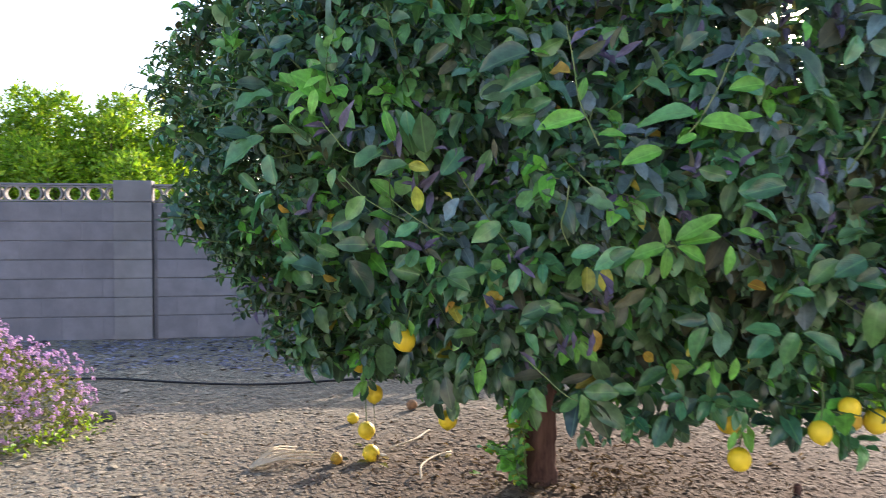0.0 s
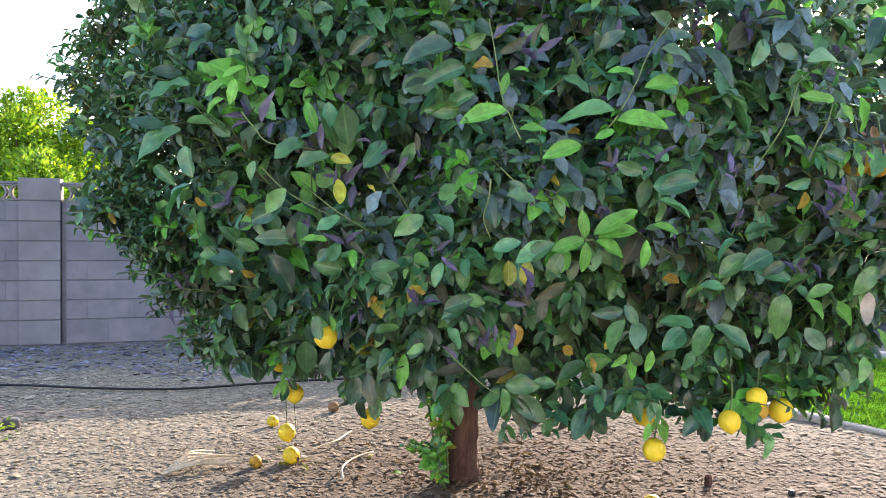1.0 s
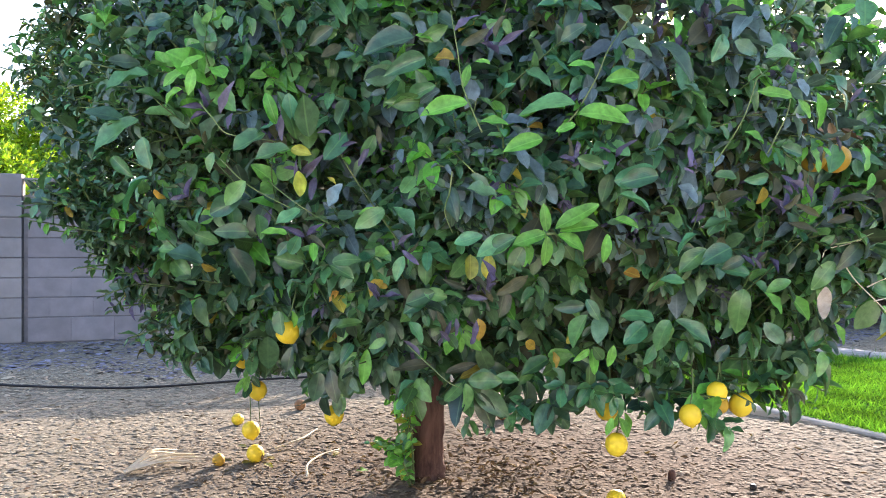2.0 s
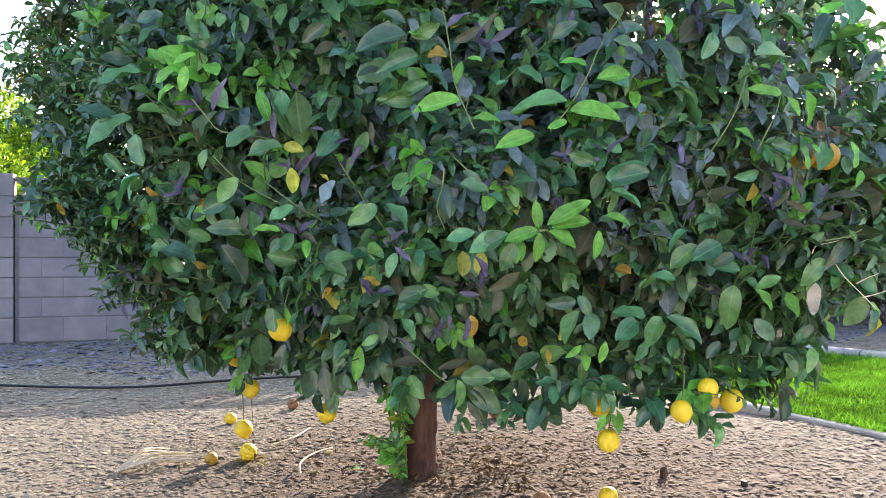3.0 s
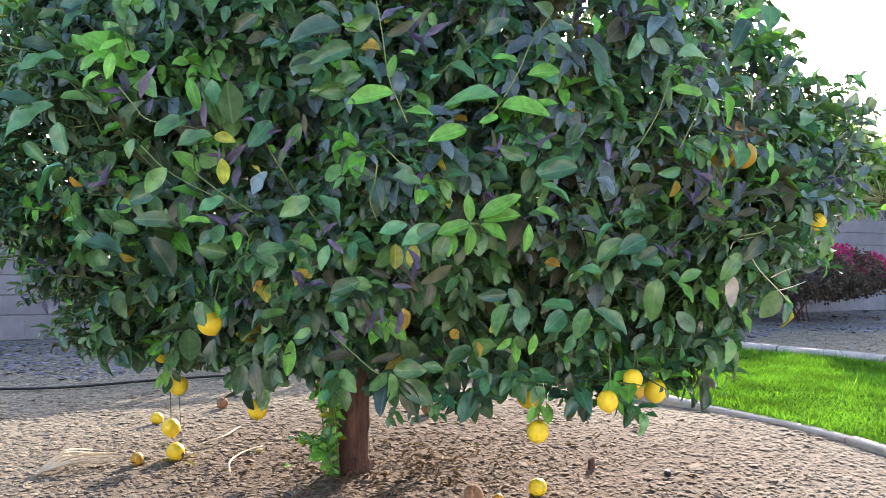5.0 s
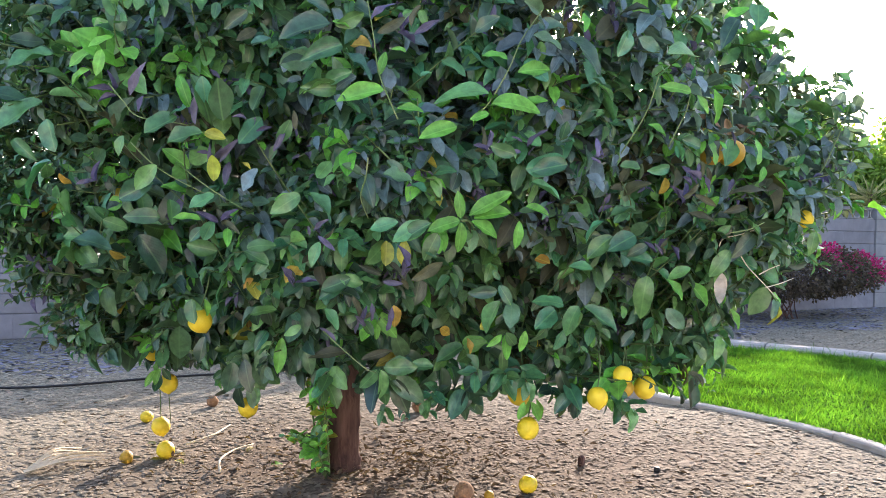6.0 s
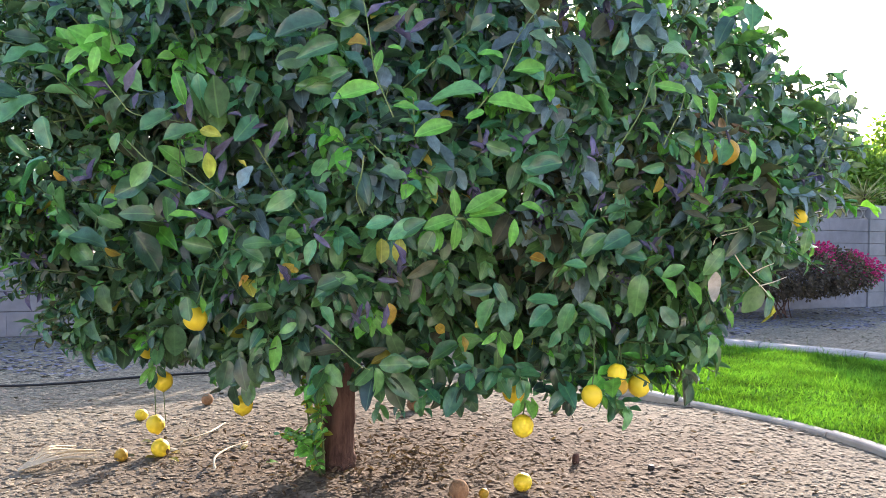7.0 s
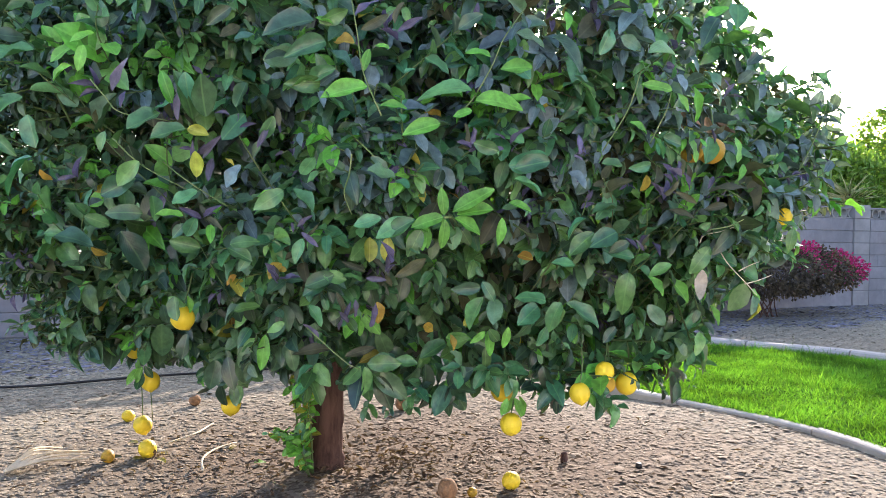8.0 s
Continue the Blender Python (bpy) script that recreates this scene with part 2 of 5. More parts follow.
class Shape:
    """Collects faces of tubes and boxes for one mesh."""

    def __init__(self):
        self.v, self.f = [], []

    def tube(self, points, radii, sides=6, rough=0.0):
        points = [Vector(p) for p in points]
        base, up = len(self.v), Vector((0.31, 0.17, 0.93))
        for i, p in enumerate(points):
            d = (points[min(i + 1, len(points) - 1)] - points[max(i - 1, 0)]).normalized()
            a = d.cross(up if abs(d.dot(up)) < 0.95 else Vector((1, 0, 0))).normalized()
            b = d.cross(a)
            for k in range(sides):
                t = 2 * math.pi * k / sides
                r = radii[i] * (1 + rough * (noise.noise(Vector((math.cos(t) * 2.2, math.sin(t) * 2.2, i * 0.35))) + 0.6 * noise.noise(Vector((math.cos(t) * 6, math.sin(t) * 6, i * 0.9)))))
                self.v.append(p + (a * math.cos(t) + b * math.sin(t)) * r)
        n = len(points)
        for i in range(n - 1):
            for k in range(sides):
                q = (k + 1) % sides
                self.f.append((base + i * sides + k, base + i * sides + q, base + (i + 1) * sides + q, base + (i + 1) * sides + k))
        self.f.append(tuple(base + k for k in reversed(range(sides))))
        self.f.append(tuple(base + (n - 1) * sides + k for k in range(sides)))
        return self

    def box(self, x0, x1, y0, y1, z0, z1):
        b = len(self.v)
        self.v += [Vector((x, y, z)) for z in (z0, z1) for y in (y0, y1) for x in (x0, x1)]
        self.f += [tuple(b + i for i in q) for q in ((0, 2, 3, 1), (4, 5, 7, 6), (0, 1, 5, 4), (2, 6, 7, 3), (0, 4, 6, 2), (1, 3, 7, 5))]
        return self

    def mesh(self, name):
        m = bpy.data.meshes.new(name)
        m.from_pydata([tuple(p) for p in self.v], [], self.f)
        return m


def bend(points, steps=6):
    """A smooth line through the points (Catmull-Rom)."""
    pts = [Vector(p) for p in points]
    pts = [pts[0] * 2 - pts[1]] + pts + [pts[-1] * 2 - pts[-2]]
    out = []
    for i in range(1, len(pts) - 2):
        a, b, c, d = pts[i - 1 : i + 3]
        for s in range(steps):
            t = s / steps
            out.append(0.5 * (2 * b + (c - a) * t + (2 * a - 5 * b + 4 * c - d) * t * t + (3 * b - a - 3 * c + d) * t ** 3))
    return out + [pts[-2]]


def leaf_shape(rows, halves, fold=0.1):
    v, uv, f = [(0, 0, 0)], [(0.5, 0.0)], []
    for y, w in zip(rows, halves):
        v += [(-w, y, fold * w * 2), (0, y, 0), (w, y, fold * w * 2)]
        uv += [(0.5 - w, y), (0.5, y), (0.5 + w, y)]
    v.append((0, 1, 0))
    uv.append((0.5, 1.0))
    n = len(rows)
    f += [(0, 2, 1), (0, 3, 2)]
    for i in range(n - 1):
        a, b = 1 + 3 * i, 4 + 3 * i
        f += [(a, a + 1, b + 1, b), (a + 1, a + 2, b + 2, b + 1)]
    e = 1 + 3 * (n - 1)
    f += [(e, e + 1, 3 * n + 1), (e + 1, e + 2, 3 * n + 1)]
    return np.array(v, float), np.array(uv, float), f


CITRUS = leaf_shape((0.05, 0.17, 0.36, 0.56, 0.75, 0.89, 0.96), (0.18, 0.38, 0.5, 0.5, 0.41, 0.24, 0.12), 0.1)
FINE = leaf_shape((0.03, 0.09, 0.18, 0.3, 0.42, 0.54, 0.66, 0.77, 0.86, 0.93, 0.97), (0.1, 0.24, 0.36, 0.455, 0.505, 0.515, 0.475, 0.39, 0.285, 0.165, 0.085), 0.1)
for i, v in enumerate(FINE[0]):
    v[2] += 0.018 * math.sin(11 * v[1]) * (1 if v[0] > 0 else -1) * (abs(v[0]) > 0.01)
SLIM = leaf_shape((0.2, 0.5, 0.8), (0.34, 0.5, 0.3), 0.16)
PLAIN = (np.array([(0, 0, 0), (-0.5, 0.45, 0.12), (0, 1, 0), (0.5, 0.45, 0.12)], float), np.array([(0.5, 0), (0, 0.45), (0.5, 1), (1, 0.45)], float), [(0, 3, 2), (0, 2, 1)])
BLADE = (np.array([(-0.5, 0, 0), (0.5, 0, 0), (-0.35, 0.5, 0), (0.35, 0.5, 0), (0, 1, 0)], float), np.array([(0, 0), (1, 0), (0.1, 0.5), (0.9, 0.5), (0.5, 1)], float), [(0, 1, 3, 2), (2, 3, 4)])
STONE = (np.array([(1, 0, 0.05), (0.3, 0.95, -0.1), (-0.8, 0.5, 0.1), (-0.7, -0.6, -0.05), (0.35, -0.9, 0.1), (0.1, 0.1, 0.8), (-0.1, 0, -0.7), (0.45, 0.3, 0.6)], float), np.zeros((8, 2)), [(0, 1, 7), (1, 5, 7), (0, 7, 4), (7, 5, 4), (1, 2, 5), (2, 3, 5), (3, 4, 5)])


def unit(v):
    return v / np.maximum(np.linalg.norm(v, axis=-1, keepdims=True), 1e-9)


def frames_of(p, d, n, length, width):
    """Poses of many leaves: foot p, way d, upper side n."""
    d = unit(d)
    x = unit(np.cross(d, n))
    z = np.cross(x, d)
    return np.stack([x * width[:, None], d * length[:, None], z * length[:, None], p], -1)


def many(name, shape, poses, slots=None, curl=None, smooth=True, wild=0.0):
    """One mesh of many copies of a small shape."""
    v, uv, faces = shape
    n, k = len(poses), len(v)
    local = np.repeat(v[None], n, 0)
    if curl is not None:
        local[:, :, 2] += curl[:, None] * v[None, :, 1] ** 2
    if wild:
        side = np.sign(v[:, 0]) * (abs(v[:, 0]) > 0.01)
        wide = np.abs(v[:, 0])[None]
        roll, beat = rng.uniform(-1, 1, (n, 1)), rng.uniform(0, 6.28, (n, 1))
        local[:, :, 2] += wild * wide * (rng.uniform(-0.12, 0.42, (n, 1)) + 0.13 * np.sin(10 * v[None, :, 1] + beat + 1.7 * side[None]))
        local[:, :, 2] += wild * 0.12 * roll * v[None, :, 0] * v[None, :, 1]
        local[:, :, 0] *= 1 + wild * 0.05 * np.sin(7 * v[None, :, 1] + beat + 2 * side[None])
        local[:, :, 0] += wild * 0.14 * roll * v[None, :, 1] ** 2
    out = np.einsum("nij,nkj->nki", poses[:, :, :3], local) + poses[:, None, :, 3]
    sizes = np.array([len(f) for f in faces])
    flat = np.concatenate([np.array(f) for f in faces])
    mesh = bpy.data.meshes.new(name)
    mesh.vertices.add(n * k)
    mesh.vertices.foreach_set("co", out.ravel())
    mesh.loops.add(n * len(flat))
    mesh.loops.foreach_set("vertex_index", (flat[None] + k * np.arange(n)[:, None]).ravel().astype(np.int32))
    mesh.polygons.add(n * len(faces))
    starts = np.r_[0, np.cumsum(np.tile(sizes, n))[:-1]]
    mesh.polygons.foreach_set("loop_start", starts.astype(np.int32))
    if slots is not None:
        mesh.polygons.foreach_set("material_index", np.repeat(slots, len(faces)).astype(np.int32))
    mesh.polygons.foreach_set("use_smooth", np.full(n * len(faces), smooth))
    layer = mesh.uv_layers.new(name="UVMap")
    layer.data.foreach_set("uv", np.tile(uv[flat].ravel(), n))
    mesh.update(calc_edges=True)
    mesh.validate()
    return mesh


def inside(px, py, ring):
    """Which points lie in a closed outline."""
    hit = np.zeros(len(px), bool)
    for (x0, y0), (x1, y1) in zip(ring, ring[1:] + ring[:1]):
        cross = (y0 > py) != (y1 > py)
        hit ^= cross & (px < (x1 - x0) * (py - y0) / (y1 - y0 + 1e-12) + x0)
    return hit


def gz(x, y):
    """Height of the ground."""
    return 0.012 * np.sin(1.7 * x + 0.6) * np.sin(1.3 * y) + 0.006 * np.sin(4.1 * x - 2.2 * y)


# ---- ground ----
def build_ground():
    near_x, near_y = np.arange(-7, 9.01, 0.25), np.arange(1, 12.01, 0.25)
    xs = np.r_[-900, -300, -100, -40, -15, near_x, 15, 40, 100, 300, 900]
    ys = np.r_[-900, -300, -100, -40, -12, -4, near_y, 16, 24, 40, 100, 300, 900]
    gx, gy = np.meshgrid(xs, ys)
    z = np.where((abs(gx) < 10) & (gy > 0) & (gy < 13), gz(gx, gy), 0.0)
    nx, ny = len(xs), len(ys)
    faces = [(j * nx + i, j * nx + i + 1, (j + 1) * nx + i + 1, (j + 1) * nx + i) for j in range(ny - 1) for i in range(nx - 1)]
    mesh = bpy.data.meshes.new("ground")
    mesh.from_pydata(np.stack([gx, gy, z], -1).reshape(-1, 3).tolist(), [], faces)
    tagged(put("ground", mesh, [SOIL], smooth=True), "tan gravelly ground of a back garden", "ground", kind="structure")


build_ground()

LAWN = [(p.x, p.y) for p in bend([(3.02, 2.2, 0), (3.17, 3.02, 0), (3.19, 3.42, 0), (3.17, 3.78, 0), (3.07, 4.17, 0), (2.92, 4.47, 0), (2.74, 4.77, 0), (2.56, 5.02, 0), (2.39, 5.33, 0), (2.27, 5.77, 0), (2.29, 6.3, 0), (2.55, 6.9, 0), (3.1, 7.42, 0), (3.65, 7.62, 0), (4.15, 7.46, 0), (4.55, 7.1, 0), (5.04, 6.66, 0), (5.37, 6.23, 0), (6.0, 5.4, 0), (7.0, 4.3, 0), (8.4, 3.0, 0), (8.8, 1.6, 0), (8.0, 0.6, 0), (5.2, 0.3, 0), (3.3, 0.9, 0), (3.02, 2.2, 0)], 4)][:-1]


def build_gravel():
    u, n = np.array([math.cos(radians(17)), math.sin(radians(17))]), np.array([-math.sin(radians(17)), math.cos(radians(17))])
    for name, mat, count, size, near, far, label in (
        ("gravel", CHIP, 116000, 0.01, 1.7, 7.0, "loose tan and brown gravel chips"),
        ("grey_gravel", ROCK, 26000, 0.0178, 0.02, 2.1, "coarser grey gravel along the block wall"),
    ):
        x, y = rng.uniform(-5.5, 11.5, count * 3), rng.uniform(2.2, 13.5, count * 3)
        y = 2.2 + (y - 2.2) ** (1.45 if name == "gravel" else 1.0) / (11.3 ** 0.45 if name == "gravel" else 1.0)
        off = -((x + 3.67) * n[0] + (y - 8.05) * n[1])
        ok = (off > near) & (off < far + 0.3 * np.sin(3 * x)) & ~inside(x, y, LAWN) & (abs(x - 0.4) < 1.1 + 0.95 * y + rng.normal(0, 0.25, len(x))) & (y > 2.7 + rng.normal(0, 0.25, len(x)))
        x, y = x[ok][:count], y[ok][:count]
        k = len(x)
        s = size * np.exp(rng.normal(0, 0.4, k))
        a = rng.uniform(0, 6.28, k)
        d = np.stack([np.cos(a), np.sin(a), rng.normal(0, 0.12, k)], -1)
        up = np.stack([rng.normal(0, 0.14, k), rng.normal(0, 0.14, k), np.ones(k)], -1)
        p = np.stack([x, y, gz(x, y) + 0.2 * s], -1)
        m = frames_of(p, d, up, s, s * rng.uniform(0.55, 0.95, k))
        m[:, :, 2] *= rng.uniform(0.07, 0.18, k)[:, None]
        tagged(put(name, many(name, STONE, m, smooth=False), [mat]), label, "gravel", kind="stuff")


build_gravel()


# unseen wall behind the camera, added to throw light onto the crown's front
def build_bounce_wall():
    tagged(put("bounce_wall_south", Shape().box(-12, 14, -5.2, -5.0, -0.1, 3.0).mesh("bounce_wall_south"), [STUCCO]), "plain pale stucco wall out of view, added to bounce light", "wall", kind="structure")


build_bounce_wall()


# ---- lawn and kerb ----
def build_lawn():
    bm = bmesh.new()
    low = [bm.verts.new((x, y, -0.03)) for x, y in LAWN]
    top = [bm.verts.new((x, y, 0.03)) for x, y in LAWN]
    bm.faces.new(top)
    for i in range(len(LAWN)):
        j = (i + 1) % len(LAWN)
        bm.faces.new((low[i], low[j], top[j], top[i]))
    bmesh.ops.recalc_face_normals(bm, faces=bm.faces)
    tagged(part("lawn", bm, TURF), "mown bright green lawn inside a kerb", "lawn", kind="structure")
    n = 150000
    x, y = np.r_[rng.uniform(2.1, 6.4, n), rng.uniform(2.1, 8.9, 36000)], np.r_[rng.uniform(2.4, 7.6, n), rng.uniform(0.2, 7.6, 36000)]
    ok = inside(x, y, LAWN)
    x, y = x[ok], y[ok]
    n = len(x)
    d = np.stack([rng.normal(0, 0.6, n), rng.normal(0, 0.6, n), np.ones(n)], -1)
    a = rng.uniform(0, 6.28, n)
    up = np.stack([np.cos(a), np.sin(a), np.full(n, 0.2)], -1)
    tall = 0.031 * np.exp(rng.normal(0, 0.35, n)) * np.where(rng.random(n) < 0.004, 2.6, 1.0) * (1 + 0.35 * np.sin(3.1 * x + 1.3 * y) * np.sin(2.3 * y - x))
    m = frames_of(np.stack([x, y, np.full(n, 0.028)], -1), d, up, tall, rng.uniform(0.0035, 0.0075, n))
    tagged(put("grass", many("grass", BLADE, m, curl=rng.normal(0, 0.6, n)), [GRASS]), "short lush green grass blades on the lawn", "grass", kind="stuff")


build_lawn()


def build_kerb():
    root = tagged(empty("kerb", 2.4, 4.7, 0), "pale concrete lawn kerb cast in short sections", "kerb", kind="structure")
    ring = [Vector((x, y, 0)) for x, y in LAWN]
    ring.append(ring[0])
    length = [0.0]
    for a, b in zip(ring, ring[1:]):
        length.append(length[-1] + (b - a).length)

    def at(s):
        s = min(max(s, 0), length[-1] - 1e-4)
        i = max(k for k, v in enumerate(length) if v <= s)
        return ring[i].lerp(ring[i + 1], (s - length[i]) / (length[i + 1] - length[i]))

    profile = [(-0.047, -0.05), (-0.044, 0.024), (-0.037, 0.034), (-0.024, 0.039), (0.024, 0.039), (0.037, 0.034), (0.044, 0.025), (0.047, -0.05)]
    s, step = 0.0, 0.92
    while s < length[-1] - 0.2:
        e = min(s + step, length[-1])
        bm, rings = bmesh.new(), []
        tilt = rng.normal(0, 0.004)
        for k in range(7):
            q = s + 0.006 + (e - s - 0.012) * k / 6
            d = (at(q + 0.03) - at(q - 0.03)).normalized()
            side = Vector((d.y, -d.x, 0))
            c = at(q)
            grow = 1.0 + 1.3 * min(1.0, max(0.0, (c.y - 4.8) / 1.6))
            rings.append([bm.verts.new(c + side * a * grow + Vector((0, 0, b * grow + tilt)) - root.location) for a, b in profile])
        for r0, r1 in zip(rings, rings[1:]):
            for i in range(len(profile) - 1):
                bm.faces.new((r0[i], r1[i], r1[i + 1], r0[i + 1]))
        bm.faces.new(rings[0])
        bm.faces.new(rings[-1][::-1])
        bmesh.ops.recalc_face_normals(bm, faces=bm.faces)
        part("kerb_section", bm, KERB, root)
        s = e


build_kerb()


# ---- lemons ----
def lemon_mesh(name, mat, stretch=1.06, tip=0.16):
    bm = bmesh.new()
    bmesh.ops.create_uvsphere(bm, u_segments=24, v_segments=16, radius=1.0)
    for v in bm.verts:
        z = v.co.z
        r = math.hypot(v.co.x, v.co.y)
        v.co.z = z * stretch - tip * max(0, 1 - (r / 0.42) ** 2) * (z < 0) * (0.5 + 0.5 * math.cos(min(1, r / 0.42) * math.pi)) - 0.05 * max(0, 1 - (r / 0.3) ** 2) * (z > 0)
        v.co.x *= 1 + 0.03 * noise.noise(v.co * 2)
        v.co.y *= 1 + 0.03 * noise.noise(v.co * 2 + Vector((5, 1, 2)))
    mesh = bpy.data.meshes.new(name)
    bm.to_mesh(mesh)
    bm.free()
    mesh.materials.append(mat)
    mesh.polygons.foreach_set("use_smooth", [True] * len(mesh.polygons))
    return mesh


LEMON, LEMON_OLD, LEMON_RIPE = lemon_mesh("lemon", PEEL), lemon_mesh("lemon_rotten", PEEL_OLD, 0.9, 0.05), lemon_mesh("lemon_orange", PEEL_ORANGE, 0.95, 0.08)


# ---- lemon tree ----
TREE = Vector((0.413, 3.75, 0))
MID = np.array([0.64, 3.75])
HEIGHTS = (0.5, 0.58, 0.66, 0.78, 0.9, 1.05, 1.2, 1.5, 1.8, 2.0, 2.3, 2.6, 2.8, 2.95)
REACH = (0.9, 1.22, 1.33, 1.48, 1.63, 1.76, 1.86, 1.9, 1.87, 1.82, 1.66, 1.3, 0.9, 0.3)


def reach(z, a):
    """Radius of the crown at a height and a bearing."""
    lump = 0.045 * np.sin(3 * a + 1.3 + 2 * z) + 0.04 * np.sin(7 * a - 5 * z) + 0.03 * np.sin(12 * a + 9 * z + 2)
    return np.interp(z, HEIGHTS, REACH) * (1 + 0.01 * np.cos(a) + 0.045 * np.clip(np.cos(a), 0, 1) * np.clip((z - 0.95) * 4, 0, 1) + 0.018 * np.clip(-np.cos(a), 0, 1) - 0.02 * np.clip(np.cos(a + 0.4), 0, 1) * np.clip((0.95 - z) * 4, 0, 1) + 0.06 * np.clip(np.cos(a + 0.4), 0, 1) * np.exp(-((z - 1.05) / 0.28) ** 2) + 0.048 * np.clip(np.cos(a + 2.75), 0, 1) * np.clip((z - 1.4) * 3, 0, 1) - 0.015 * np.clip(np.cos(a + 0.4), 0, 1) * np.clip((z - 1.45) * 3, 0, 1) + lump)


FRUIT = ((1.018, 2.57, 0.455, 0.036, 0), (1.006, 2.66, 0.55, 0.038, 0), (1.192, 2.394, 0.59, 0.032, 0), (1.303, 2.479, 0.642, 0.031, 0), (1.34, 2.56, 0.585, 0.031, 1), (1.412, 2.562, 0.586, 0.037, 0),
    (-0.02, 2.53, 0.812, 0.036, 0), (-0.25, 3.174, 0.502, 0.036, 0), (-0.293, 3.1, 0.632, 0.03, 0), (-0.19, 3.1, 0.64, 0.026, 0), (0.05, 3.176, 0.405, 0.038, 0), 
    (1.465, 2.23, 1.33, 0.034, 1), (1.53, 2.24, 1.335, 0.041, 1), (1.85, 2.37, 1.15, 0.026, 0), (-0.445, 3.93, 0.155, 0.043, 0))
# leaves that stand out at the front: foot, sideways and upward reach in centimetres, kind
UPPER_LEFT = [(-0.370, 2.31, 1.556, -11.8, -4.3, 1), (-0.466, 2.39, 1.441, -11.1, 2.6, 0), (-0.422, 2.38, 1.440, -13.6, -9.2, 1), (-0.399, 2.33, 1.591, -8.5, -1.0, 0), (-0.460, 2.35, 1.634, 2.8, -3.6, 1), (-0.225, 2.20, 1.554, -7.4, -4.8, 2), (-0.201, 2.16, 1.540, -1.1, -6.8, 2), (-0.245, 2.21, 1.497, -6.2, -3.0, 2), (-0.178, 2.17, 1.575, -5.4, -2.6, 2), (-0.102, 2.12, 1.668, 0.5, -5.0, 1), (-0.049, 2.09, 1.595, 0.4, -5.9, 1), (-0.048, 2.10, 1.663, 2.3, -3.9, 1), (0.094, 2.04, 1.597, 0.7, 4.8, 1), (0.007, 2.07, 1.464, 2.4, -7.6, 2), (0.065, 2.05, 1.462, 1.3, -9.9, 1)]
SPRIG_LEFT = [(0.027, 2.08, 1.388, -2.3, 8.1, 2), (0.079, 2.08, 1.352, -2.0, 11.3, 1), (0.116, 2.05, 1.354, -2.1, 10.3, 1), (0.046, 2.07, 1.345, 0.1, 7.3, 3), (0.157, 2.02, 1.295, 5.5, 7.9, 1), (-0.003, 2.10, 1.368, -7.3, -5.5, 1), (0.062, 2.08, 1.328, -8.6, -2.8, 1), (0.071, 2.06, 1.326, 5.3, -1.9, 7), (0.027, 2.08, 1.391, -6.5, -0.8, 1), (-0.100, 2.12, 1.379, 0.7, 5.2, 3), (0.090, 2.08, 1.208, -0.2, 6.8, 7), (0.119, 2.07, 1.198, 0.7, 7.8, 3), (0.164, 2.06, 1.183, 3.6, 5.9, 6), (-0.125, 2.14, 1.423, 1.0, 4.4, 3), (0.448, 1.96, 1.371, -5.8, 1.5, 1)]
TOP_MIDDLE = [(0.375, 1.96, 1.579, -12.3, -3.7, 0), (0.454, 1.95, 1.605, -7.4, -2.8, 1), (0.402, 1.95, 1.528, -9.2, -4.0, 1), (0.322, 1.97, 1.498, -6.5, -1.9, 0), (0.406, 1.95, 1.510, 7.7, -5.0, 0), (0.427, 1.95, 1.466, -6.9, -2.7, 1), (0.376, 1.96, 1.440, -6.9, -2.2, 1), (0.468, 1.95, 1.588, 4.4, 5.9, 3), (0.484, 1.94, 1.557, 7.1, 3.8, 5), (0.565, 1.94, 1.575, 2.2, 5.4, 5), (0.572, 1.94, 1.557, 5.0, 3.0, 3), (0.761, 1.93, 1.541, 3.0, 2.5, 5), (0.860, 1.94, 1.569, 7.8, -2.4, 0), (0.717, 1.93, 1.567, 5.2, 3.9, 0), (0.426, 1.95, 1.541, 3.7, -0.8, 4)]
TOP_SHOOTS = [(0.502, 1.95, 1.425, -11.5, -2.5, 2), (0.532, 1.94, 1.379, 6.9, 0.5, 2), (0.678, 1.94, 1.342, -10.0, -2.9, 2), (0.753, 1.93, 1.375, -4.9, -1.6, 2), (0.764, 1.95, 1.402, 14.1, 1.6, 2), (0.824, 1.94, 1.478, 9.2, 2.1, 2), (0.795, 1.92, 1.503, -6.4, 1.7, 2), (0.751, 1.92, 1.421, -10.7, 3.2, 1), (0.490, 1.94, 1.457, 1.5, 6.2, 2), (0.425, 1.95, 1.569, -5.3, 0.9, 2), (0.552, 1.93, 1.512, -3.3, 1.0, 2), (0.586, 1.93, 1.457, 2.6, 1.6, 1), (1.033, 1.95, 1.478, -2.6, 8.2, 0)]
